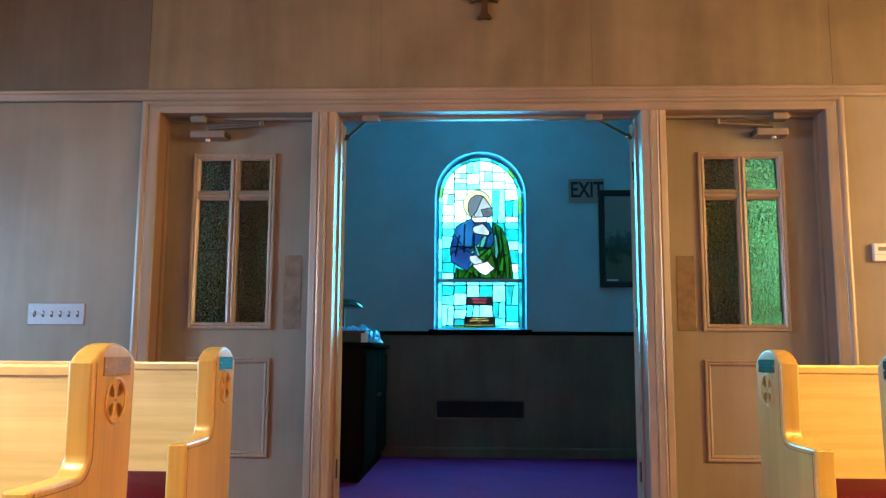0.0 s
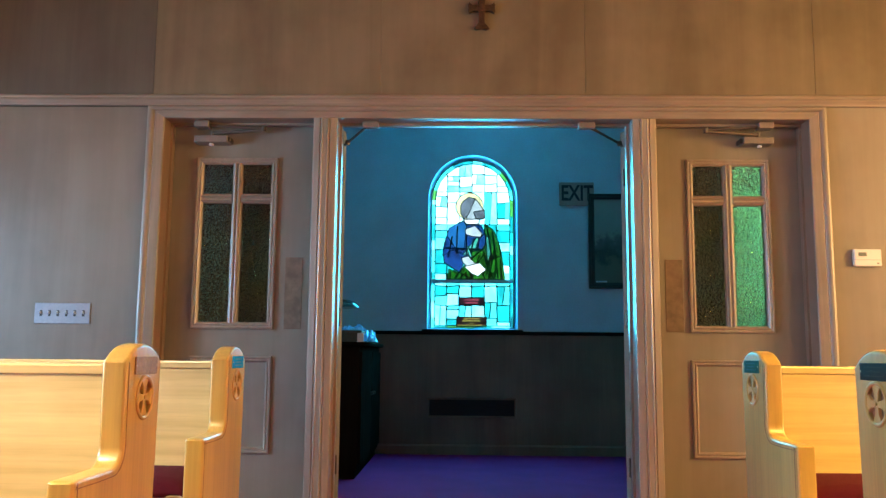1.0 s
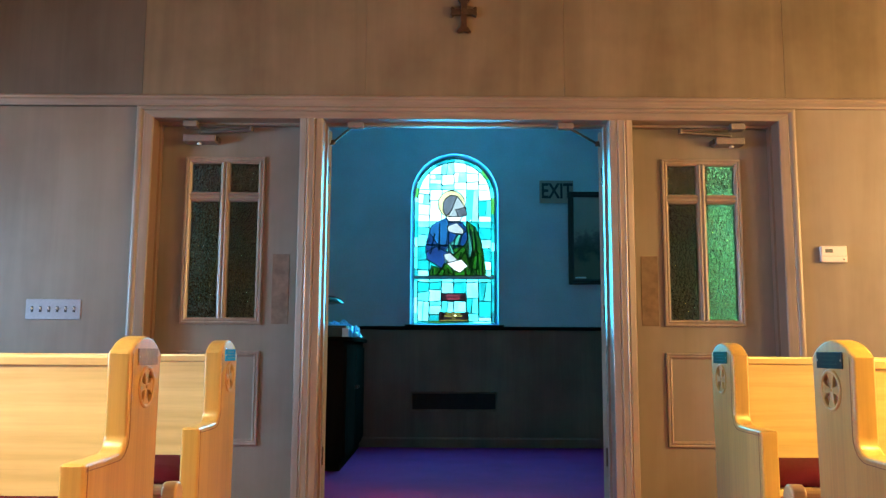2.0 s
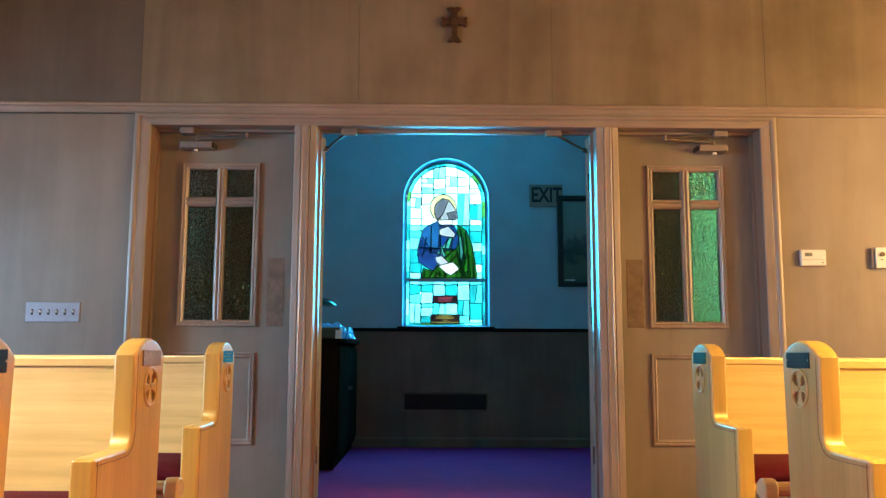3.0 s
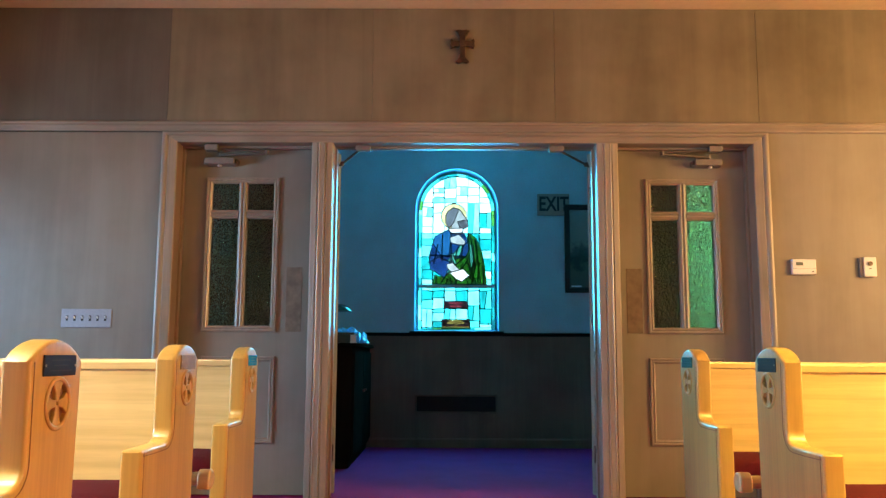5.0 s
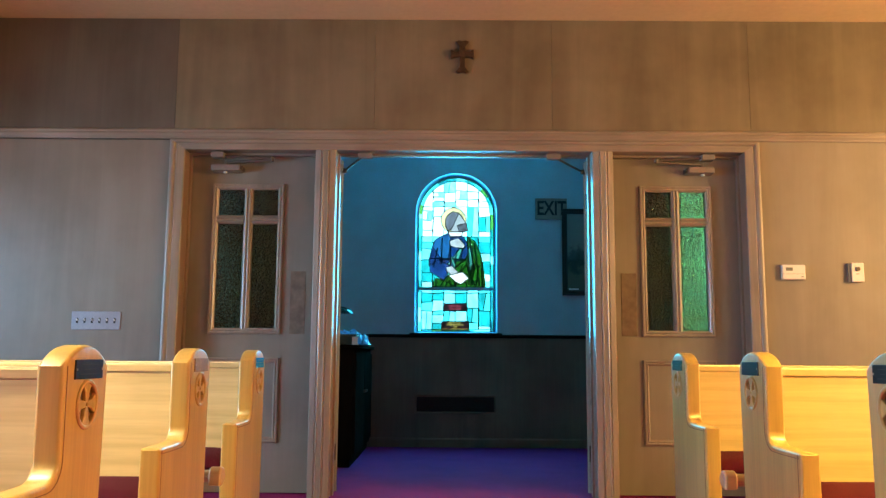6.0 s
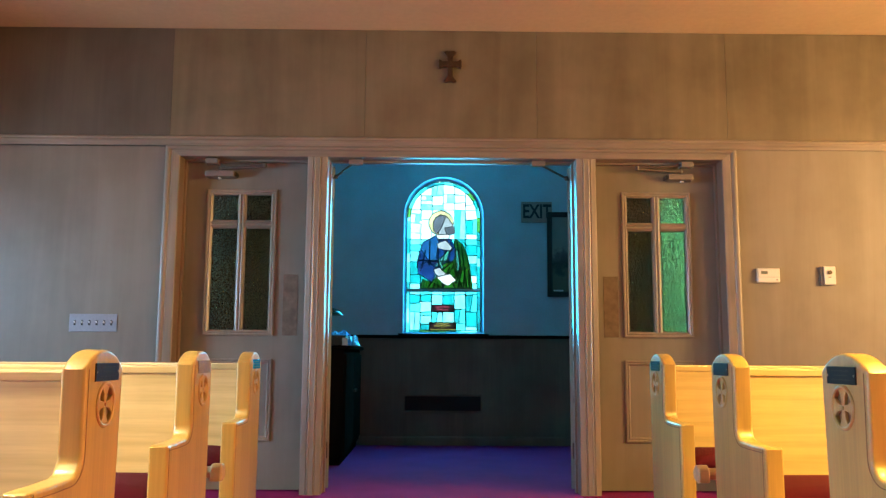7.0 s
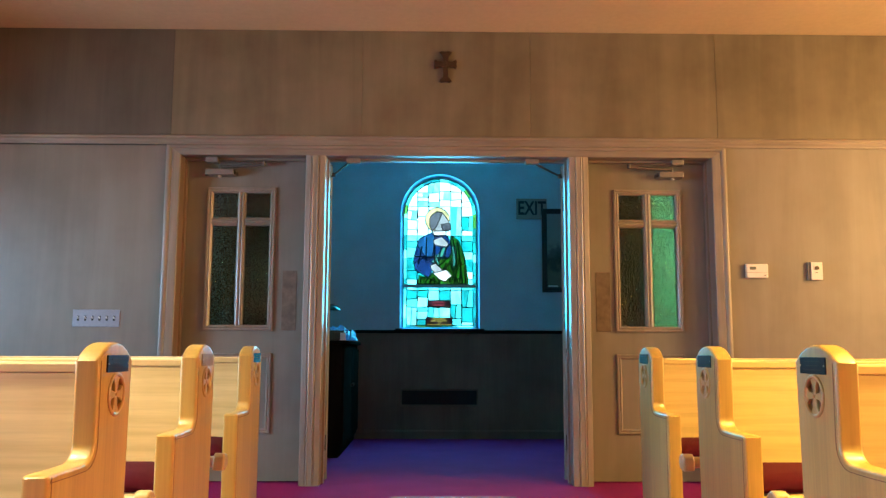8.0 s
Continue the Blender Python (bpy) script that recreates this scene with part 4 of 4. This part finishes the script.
def end_profile():
    """Side view of a pew end: y back to front (towards the altar is minus), z up; a raked back edge and a stepped arm."""
    pts = [(-0.016, 0.0), (-0.006, 0.45), (0.003, 0.824)]
    mid, half, rise = (0.003 - UPPER) / 2, (UPPER + 0.003) / 2, 0.047
    bow = (half * half + rise * rise) / (2 * rise)
    turn = math.asin(half / bow)
    for i in range(1, 12):                      # low arched head between two shoulders
        a = turn * (1 - i / 6)
        pts.append((mid + bow * math.sin(a), 0.824 + rise - bow * (1 - math.cos(a))))
    pts.append((-UPPER, 0.824))
    pts.append((-UPPER + 0.004, 0.625))
    for i in range(1, 7):                       # scooped into the arm
        a = math.radians(90 * i / 6)
        pts.append((-UPPER + 0.004 - 0.046 * (1 - math.cos(a)), 0.625 - 0.044 * math.sin(a)))
    pts += [(-0.36, 0.580), (-0.42, 0.581), (-DEPTH + 0.008, 0.581), (-DEPTH, 0.575), (-DEPTH, 0.0)]
    return pts


def sink(bm, s, y, z, radius, depth):
    """Sinks a round recess into the flat face at x = 0 whose normal points along s."""
    face = max((f for f in bm.faces if f.normal.x * s > 0.99), key=lambda f: f.calc_area())
    rim = list(face.edges)
    bm.faces.remove(face)
    n = 32
    top = [bm.verts.new((0.0, y + radius * math.cos(2 * math.pi * i / n), z + radius * math.sin(2 * math.pi * i / n))) for i in range(n)]
    low = [bm.verts.new((-s * depth, v.co.y, v.co.z)) for v in top]
    hole = [bm.edges.new((top[i], top[(i + 1) % n])) for i in range(n)]
    bmesh.ops.triangle_fill(bm, edges=rim + hole, use_beauty=True, use_dissolve=False, normal=(s, 0, 0))
    for i in range(n):
        j = (i + 1) % n
        bm.faces.new((top[i], top[j], low[j], low[i]))
    bm.faces.new(low)
    bmesh.ops.recalc_face_normals(bm, faces=bm.faces)


def emblem(parent, x, s, y, z):
    """Carved roundel: a ring with a flared cross inside."""
    R = 0.052
    disc = bmesh.new()
    n = 32
    prism(disc, [(y + (R - 0.0035) * math.cos(2 * math.pi * i / n), z + (R - 0.0035) * math.sin(2 * math.pi * i / n)) for i in range(n)], 0, min(x - s * 0.0098, x - s * 0.009), max(x - s * 0.0098, x - s * 0.009))
    # dark disc on the recess floor deepens its shade by colour
    base = part("carved_roundel", disc, M["carve_shade"], parent, "carved roundel with a flared cross")
    bm = bmesh.new()
    k = 8
    loops = []
    for i in range(36):
        a = 2 * math.pi * i / 36
        loops.append([bm.verts.new((x + s * (0.0004 + 0.005 * math.sin(math.pi * j / k)), y + (R - 0.0055 * math.cos(math.pi * j / k)) * math.cos(a), z + (R - 0.0055 * math.cos(math.pi * j / k)) * math.sin(a))) for j in range(k + 1)])
    for i in range(36):
        p, q = loops[i], loops[(i + 1) % 36]
        for j in range(k):
            bm.faces.new((p[j], q[j], q[j + 1], p[j + 1]))
    part("roundel_ring", bm, M["pew_end"], parent, smooth=True)
    bm = bmesh.new()
    for q in range(4):
        c0 = math.radians(90 * q)
        arm = [(0.004, -0.0065), (0.026, -0.010), (0.038, -0.018), (0.0455, -0.024), (0.0495, 0.0), (0.0455, 0.024), (0.038, 0.018), (0.026, 0.010), (0.004, 0.0065)]
        pts = [(y + r * math.cos(c0) - t * math.sin(c0), z + r * math.sin(c0) + t * math.cos(c0)) for r, t in arm]
        xa, xb = sorted((x - s * 0.0088, x + s * 0.001))
        prism(bm, pts, 0, xa, xb, bevel=0.0015, seg=1)
    part("roundel_cross", bm, M["pew_end"], parent)


def pew(side, row, plaque_mat, plaque_label, label):
    """side -1 or 1 of the aisle. The aisle end, the far end, back, rail, seat and cushion."""
    face = 0.928 if side < 0 else 0.913
    y_back = ARM_FRONT - PITCH * row + DEPTH
    p = thing("pew", label, "pew", "pews along the aisle", at=(side * face, y_back, 0))
    w, L = 0.060, 3.35
    prof = end_profile()
    ends = []
    for a in (0.0, L):
        xa, xb = sorted((side * a, side * (a + w)))
        bm = prism(bmesh.new(), prof, 0, xa, xb, bevel=0.009, seg=2)
        if a == 0.0:
            sink(bm, -side, -0.108, 0.736, 0.049, 0.010)
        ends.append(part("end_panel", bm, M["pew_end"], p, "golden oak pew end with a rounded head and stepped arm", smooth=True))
    end = ends[0]
    s = -side
    xa, xb = sorted((0.0 + s * 0.0006, s * 0.004))
    plq = part("plaque", box(bmesh.new(), xa, xb, -0.182, -0.038, 0.794, 0.838, bevel=0.001, seg=1), M[plaque_mat], end, plaque_label)
    # raised dark strip that paints a shaded groove, setting off the front edge of the aisle face
    front_edge = [q for q in end_profile() if q[0] <= -UPPER * 0.98 or (q[0] < -0.2 and q[1] < 0.7)]
    bm = bmesh.new()
    gx = sorted((s * 0.0002, s * 0.0012))
    off = []
    for i, q in enumerate(front_edge):
        a, b2 = front_edge[max(0, i - 1)], front_edge[min(len(front_edge) - 1, i + 1)]
        d = Vector((b2[0] - a[0], b2[1] - a[1])).normalized()
        off.append((q[0] - d.y * 0.017, q[1] + d.x * 0.017))
    for a, b2 in zip(off[:-1], off[1:]):
        d = Vector((b2[0] - a[0], b2[1] - a[1]))
        if d.length > 0.001:
            n2 = Vector((-d.y, d.x)).normalized() * 0.0013
            prism(bm, [(a[0] - n2.x, a[1] - n2.y), (b2[0] - n2.x, b2[1] - n2.y), (b2[0] + n2.x, b2[1] + n2.y), (a[0] + n2.x, a[1] + n2.y)], 0, gx[0], gx[1])
    part("edge_groove", bm, M["carve_shade"], end)
    for yy in (-0.176, -0.044):
        bm = bmesh.new()
        rod(bm, (s * 0.0038, yy, 0.816), (s * 0.0052, yy, 0.816), 0.0028, 8)
        part("screw", bm, M["plq_text"], end)
    if plaque_mat != "plq_bronze":
        for i in range(3):
            wd = (0.045, 0.034, 0.05)[i]
            xa, xb = sorted((s * 0.0042, s * 0.0046))
            part("writing", boxes((xa, xb, -0.11 - wd, -0.11 + wd, 0.826 - 0.011 * i, 0.8285 - 0.011 * i)), M["plq_faint" if plaque_mat == "plq_black" else "plq_bar"], end, "line of unreadable writing")
    emblem(end, 0.0, s, -0.108, 0.736)

    def sx(a, b):
        return sorted((side * a, side * b))
    xa, xb = sx(w - 0.005, L + 0.005)
    back = [(-0.072, 0.36), (-0.045, 0.36), (-0.017, 0.7895), (-0.0435, 0.7895)]
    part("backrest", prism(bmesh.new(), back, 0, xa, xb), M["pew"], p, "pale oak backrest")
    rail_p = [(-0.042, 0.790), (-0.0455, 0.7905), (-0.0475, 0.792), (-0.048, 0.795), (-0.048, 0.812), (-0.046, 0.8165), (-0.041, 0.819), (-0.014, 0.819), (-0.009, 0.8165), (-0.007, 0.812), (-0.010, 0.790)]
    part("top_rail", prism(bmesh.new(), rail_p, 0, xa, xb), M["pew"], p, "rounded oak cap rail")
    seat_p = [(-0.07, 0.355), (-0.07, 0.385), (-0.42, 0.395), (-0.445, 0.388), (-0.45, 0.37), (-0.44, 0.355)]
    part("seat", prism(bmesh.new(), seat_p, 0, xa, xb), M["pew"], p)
    xa, xb = sx(w + 0.004, L - 0.004)
    cush = [(-0.078, 0.388), (-0.078, 0.43), (-0.11, 0.45), (-0.26, 0.465), (-0.40, 0.457), (-0.438, 0.44), (-0.448, 0.412), (-0.44, 0.397), (-0.42, 0.397)]
    bm = bmesh.new()
    span = xb - xa
    stations = [(0.0, 0.35), (0.006, 0.6), (0.02, 0.8), (0.05, 0.92), (0.12, 1.0), (0.5 * span, 1.04), (span - 0.12, 1.0), (span - 0.05, 0.92), (span - 0.02, 0.8), (span - 0.006, 0.6), (span, 0.35)]
    loops = [[bm.verts.new((xa + u, yy, 0.389 + (zz - 0.389) * f)) for yy, zz in cush] for u, f in stations]
    fs = [bm.faces.new(loops[0]), bm.faces.new(loops[-1][::-1])]
    for la, lb in zip(loops, loops[1:]):
        for i in range(len(cush)):
            j = (i + 1) % len(cush)
            fs.append(bm.faces.new((la[i], lb[i], lb[j], la[j])))
    bmesh.ops.recalc_face_normals(bm, faces=fs)
    part("seat_cushion", bm, M["cushion"], p, "maroon velvet seat cushion", smooth=True)
    return p


PEWS = [(-1, 0, "plq_blue_reflect", "plaque painted with blue reflection"), (-1, 1, "plq_bronze", "bronze plaque"), (-1, 2, "plq_black", "black plaque"),
        (1, 0, "plq_green_reflect", "plaque painted with green reflection"), (1, 1, "plq_black", "black plaque"), (1, 2, "plq_black", "black plaque")]
for side, row, key, lab in PEWS:
    pew(side, row, key, lab, "golden oak pew with maroon cushion and %s" % lab)


def kneeler(side, row):
    """Folded-up kneeler on the back of a pew: an oak rail on two rounded brackets."""
    face = 0.928 if side < 0 else 0.913
    y_back = ARM_FRONT - PITCH * row + DEPTH
    k = thing("kneeler", "pale oak kneeler folded up behind a pew", "kneeler", "folded kneelers", at=(side * face, y_back, 0))
    for a in (-0.016, 3.2):
        xa, xb = sorted((side * a, side * (a + 0.046)))
        block = [(0.133, 0.384), (0.136, 0.428), (0.146, 0.442), (0.162, 0.447), (0.180, 0.445), (0.194, 0.437), (0.204, 0.424), (0.207, 0.408), (0.200, 0.393), (0.186, 0.384), (0.160, 0.379)]
        bracket = part("bracket", prism(bmesh.new(), block, 0, xa, xb, bevel=0.009, seg=3), M["kneeler"], k, smooth=True)
        xc = side * (a + 0.14)
        part("arm", prism(bmesh.new(), [(-0.04, 0.40), (-0.04, 0.425), (0.15, 0.428), (0.15, 0.402)], 0, xc - 0.012, xc + 0.012), M["kneeler"], bracket)
    xa, xb = sorted((side * 0.02, side * 3.24))
    n = 14
    rail_p = [(0.175 + 0.026 * math.cos(2 * math.pi * i / n), 0.412 + 0.022 * math.sin(2 * math.pi * i / n)) for i in range(n)]
    part("rail", prism(bmesh.new(), rail_p, 0, xa, xb), M["kneeler"], k)


for side in (-1, 1):
    for row in (1, 2):
        kneeler(side, row)


# ---- things on the nave wall ----
def wall_switches():
    d = thing("light_switch_plate", "six-gang metal switch plate on the wood wall", "light switch", at=(-2.262, -0.002, 1.051))
    part("plate", box(bmesh.new(), -0.151, 0.151, -0.006, 0.0, -0.056, 0.056, bevel=0.003), M["switch"], d)
    for i in range(6):
        x = -0.115 + 0.046 * i
        bm = box(bmesh.new(), x - 0.0065, x + 0.0065, -0.0068, -0.0055, -0.016, 0.016)
        part("slot", bm, M["vent_dark"], d)
        bm = bmesh.new()
        prism(bm, [(-0.006, -0.004), (-0.006, 0.006), (-0.017, 0.011), (-0.017, 0.004)], 0, x - 0.0035, x + 0.0035)
        part("toggle", bm, M["white"], d)


wall_switches()


def thermostat():
    d = thing("thermostat", "ivory thermostat with a small grey display", "thermostat", at=(2.03, -0.002, 1.376))
    part("housing", box(bmesh.new(), -0.072, 0.072, -0.028, 0.0, -0.046, 0.046, bevel=0.006, seg=3), M["white"], d)
    part("display", box(bmesh.new(), -0.05, -0.008, -0.0292, -0.0281, 0.008, 0.028), M["lcd"], d)
    part("lever", box(bmesh.new(), 0.045, 0.056, -0.0302, -0.0281, -0.032, -0.026), M["lcd"], d)
    part("seam", box(bmesh.new(), -0.068, 0.068, -0.0288, -0.0281, -0.012, -0.0105), M["signplate"], d)


thermostat()


def key_switch():
    d = thing("key_switch_box", "ivory wall control box with a round key lock", "wall control", at=(2.412, -0.002, 1.376))
    part("back_box", box(bmesh.new(), -0.046, 0.036, -0.022, 0.0, -0.06, 0.058, bevel=0.003), M["steel"], d)
    part("cover", box(bmesh.new(), -0.03, 0.046, -0.034, -0.0225, -0.058, 0.06, bevel=0.004, seg=3), M["white"], d)
    bm = bmesh.new()
    rod(bm, (0.006, -0.044, 0.02), (0.006, -0.0335, 0.02), 0.013, 16)
    part("lock", bm, M["steel_dark"], d)
    part("mark", box(bmesh.new(), -0.002, 0.014, -0.0348, -0.0341, -0.012, -0.007), M["lcd"], d)


key_switch()


def wall_cross():
    d = thing("wall_cross", "small dark bronze cross with flared arms", "cross", at=(-0.015, -0.002, 2.765))
    bm = bmesh.new()
    prism(bm, [(-0.018, -0.018), (0.018, -0.018), (0.017, -0.085), (0.042, -0.118), (0.026, -0.127), (0.0, -0.12), (-0.026, -0.127), (-0.042, -0.118), (-0.017, -0.085)][::-1], 1, -0.02, 0.0, bevel=0.003)
    prism(bm, [(-0.018, 0.018), (0.018, 0.018), (0.02, 0.05), (0.043, 0.082), (0.024, 0.09), (0.0, 0.086), (-0.024, 0.09), (-0.043, 0.082), (-0.02, 0.05)], 1, -0.02, 0.0, bevel=0.003)
    for s in (-1, 1):
        prism(bm, [(s * 0.017, -0.019), (s * 0.05, -0.018), (s * 0.07, -0.033), (s * 0.077, -0.018), (s * 0.074, 0.0), (s * 0.077, 0.018), (s * 0.07, 0.033), (s * 0.05, 0.018), (s * 0.017, 0.019)], 1, -0.02, 0.0, bevel=0.003)
    box(bm, -0.019, 0.019, -0.023, 0.0, -0.02, 0.02, bevel=0.003)
    part("casting", bm, M["bronze"], d)


wall_cross()


# ---- the vestibule ----
def exit_sign():
    d = thing("exit_sign", "unlit grey exit sign with black letters", "exit sign", at=(0.904, BACK_Y - 0.001, 2.27))
    part("plate", box(bmesh.new(), -0.153, 0.153, -0.02, 0.0, -0.104, 0.104, bevel=0.004), M["signplate"], d)
    cu = bpy.data.curves.new("letters", "FONT")
    cu.body, cu.size, cu.align_x, cu.align_y, cu.extrude = "EXIT", 0.178, "CENTER", "CENTER", 0.0015
    cu.offset = 0.004
    cu.materials.append(M["ink"])
    t = new("letters", cu)
    t.parent = d
    t.matrix_local = pose(0.002, -0.0222, 0.0, 90, 0, 0) @ Matrix.Diagonal((0.78, 1.08, 1, 1))


exit_sign()


def picture():
    d = thing("framed_picture", "dark landscape print in a plain black frame", "picture", at=(1.40, BACK_Y - 0.002, 1.85))
    m, nt, b = mat_new("faded_print")
    v = coords(nt, (1, 1, 1))
    sep = nt.nodes.new("ShaderNodeSeparateXYZ")
    nt.links.new(v, sep.inputs[0])
    n1 = node(nt, "ShaderNodeTexNoise", Scale=7.0, Detail=6.0, Roughness=0.65)
    nt.links.new(v, n1.inputs["Vector"])
    ad = nt.nodes.new("ShaderNodeMath")
    ad.operation = "MULTIPLY_ADD"
    ad.inputs[1].default_value = 0.42
    nt.links.new(n1.outputs["Fac"], ad.inputs[0])
    nt.links.new(sep.outputs["Z"], ad.inputs[2])
    nt.links.new(ramp(nt, ad.outputs[0], [(0.0, (0.12, 0.12, 0.09)), (0.08, (0.05, 0.055, 0.05)), (0.2, (0.10, 0.11, 0.11)), (0.27, (0.2, 0.24, 0.22)), (0.6, (0.24, 0.28, 0.27))]), b.inputs["Base Color"])
    b.inputs["Roughness"].default_value = 0.25
    part("frame", ring(bmesh.new(), -0.395, 0.395, -0.42, 0.42, 0.05, 0.0, -0.034), M["frame_black"], d)
    part("print", boxes((-0.36, 0.36, -0.012, -0.004, -0.385, 0.385)), m, d)
    part("title_strip", boxes((-0.335, -0.24, -0.0145, -0.0125, -0.366, -0.352)), M["paper"], d)


picture()


def wall_vent():
    d = thing("wall_vent", "dark slotted return-air grille in the wainscot", "vent", at=(-0.018, BACK_Y - 0.014, 0.395))
    part("frame", ring(bmesh.new(), -0.385, 0.385, -0.088, 0.088, 0.022, 0.0, -0.01), M["wainscot"], d)
    part("backing", boxes((-0.364, 0.364, -0.002, -0.0005, -0.067, 0.067)), M["vent_dark"], d)
    for i in range(7):
        z = -0.054 + 0.018 * i
        part("slat", prism(bmesh.new(), [(-0.003, z - 0.004), (-0.004, z - 0.0035), (-0.009, z + 0.004), (-0.008, z + 0.0045)], 0, -0.363, 0.363), M["vent_dark"], d)


wall_vent()


def cabinet():
    """Long dark cabinet along the vestibule wall, its end towards the doorway."""
    d = thing("cabinet", "long dark walnut cabinet in the vestibule", "cabinet", at=(-1.12, 2.04, 0))
    part("body", box(bmesh.new(), -0.30, 0.30, -0.72, 0.70, 0.06, 0.9, bevel=0.004), M["ebony"], d)
    part("plinth", boxes((-0.28, 0.28, -0.70, 0.68, 0.0, 0.0598)), M["ebony"], d)
    part("top", box(bmesh.new(), -0.325, 0.335, -0.745, 0.715, 0.9005, 0.93, bevel=0.006), M["ebony"], d)
    for a, b in ((-0.69, -0.02), (0.02, 0.67)):
        door = part("door", boxes((0.301, 0.316, a, b, 0.1, 0.86)), M["ebony"], d)
        bm = bmesh.new()
        rod(bm, (0.316, b - 0.05 if a < 0 else a + 0.05, 0.55), (0.336, b - 0.05 if a < 0 else a + 0.05, 0.55), 0.012)
        part("knob", bm, M["steel_dark"], door)


cabinet()


def table_lamp():
    d = thing("desk_lamp", "small lamp with a dark glossy dome shade", "lamp", at=(-1.03, 1.78, 0.93))
    part("base", lathe(bmesh.new(), [(0.075, 0.0), (0.075, 0.012), (0.03, 0.022), (0.012, 0.03)], 24), M["steel_dark"], d)
    part("stem", lathe(bmesh.new(), [(0.009, 0.025), (0.009, 0.28)], 12), M["steel_dark"], d)
    part("shade", lathe(bmesh.new(), [(0.148, 0.262), (0.147, 0.272), (0.125, 0.3), (0.08, 0.318), (0.02, 0.325)], 28), M["shade"], d, "dark green dome shade", smooth=True)


table_lamp()


def plastic_wrap(name, x, y, z, sx, sy, sz, seed, label):
    """Crumpled clear film: a creased sheet that sags over what it lies on."""
    rnd = random.Random(seed)
    d = thing(name, label, "plastic bag", at=(x, y, z))
    bm = bmesh.new()
    nx, ny = 18, 14
    off = Vector((rnd.uniform(0, 50), rnd.uniform(0, 50), 0))
    g = []
    for i in range(nx + 1):
        for j in range(ny + 1):
            u, v = i / nx - 0.5, j / ny - 0.5
            dome = max(0.0, 1 - (2 * u) ** 2) * max(0.0, 1 - (2 * v) ** 2)
            h = sz * (dome ** 0.5) * (0.55 + 0.55 * noise.noise(Vector((u * 5, v * 5, 0)) + off)) + 0.012 * abs(noise.noise(Vector((u * 14, v * 14, 3)) + off))
            g.append(bm.verts.new((u * sx + 0.014 * noise.noise(Vector((u * 9, v * 9, 7)) + off), v * sy, max(0.001, h))))
    for i in range(nx):
        for j in range(ny):
            a = i * (ny + 1) + j
            bm.faces.new((g[a], g[a + ny + 1], g[a + ny + 2], g[a + 1]))
    part("film", bm, M["film"], d)


m, nt, b = mat_new("blue_lit_film")
# blue light from the window, put into the film's base colour
b.inputs["Base Color"].default_value = (0.14, 0.55, 1.0, 1)
b.inputs["Roughness"].default_value = 0.15
b.inputs["Alpha"].default_value = 0.95
b.inputs["Specular IOR Level"].default_value = 0.9
M["film"] = m
m, nt, b = mat_new("clear_vinyl")
b.inputs["Base Color"].default_value = (0.8, 0.8, 0.82, 1)
b.inputs["Roughness"].default_value = 0.2
b.inputs["Alpha"].default_value = 0.25
M["mat_film"] = m
tray = thing("storage_box", "low dark grey box on the cabinet", "box", at=(-0.95, 1.46, 0.931))
part("body", box(bmesh.new(), -0.15, 0.14, -0.13, 0.13, 0.0, 0.068, bevel=0.004), M["steel_dark"], tray)
part("lid", box(bmesh.new(), -0.154, 0.144, -0.134, 0.134, 0.0685, 0.078, bevel=0.003), M["steel_dark"], tray)
for x, sx, sz, seed in ((-1.0, 0.12, 0.045, 3), (-0.915, 0.10, 0.055, 8), (-0.845, 0.09, 0.06, 11)):
    plastic_wrap("plastic_bag", x, 1.46, 1.01, sx, 0.2, sz, seed, "crumpled plastic bag on the storage box, painted with blue light")
plastic_wrap("plastic_bag", -0.768, 1.47, 0.931, 0.10, 0.3, 0.125, 5, "crumpled plastic bag beside the storage box, painted with blue light")
card = thing("card_holder", "small white card standing on the cabinet", "card", at=(-0.812, 1.312, 0.931))
part("card", box(bmesh.new(), -0.022, 0.022, -0.004, 0.004, 0.0041, 0.06, bevel=0.001, seg=1), M["paper"], card)
part("foot", box(bmesh.new(), -0.024, 0.024, -0.012, 0.02, 0.0, 0.004), M["paper"], card)

# clear carpet protector in the aisle in front of the doorway
mat_ob = thing("floor_mat", "thin clear plastic mat on the carpet at the doorway", "mat", at=(0.03, -0.80, 0.0))
part("sheet", box(bmesh.new(), -0.37, 0.37, -0.41, 0.41, 0.0005, 0.004, bevel=0.0015, seg=1), M["mat_film"], mat_ob)
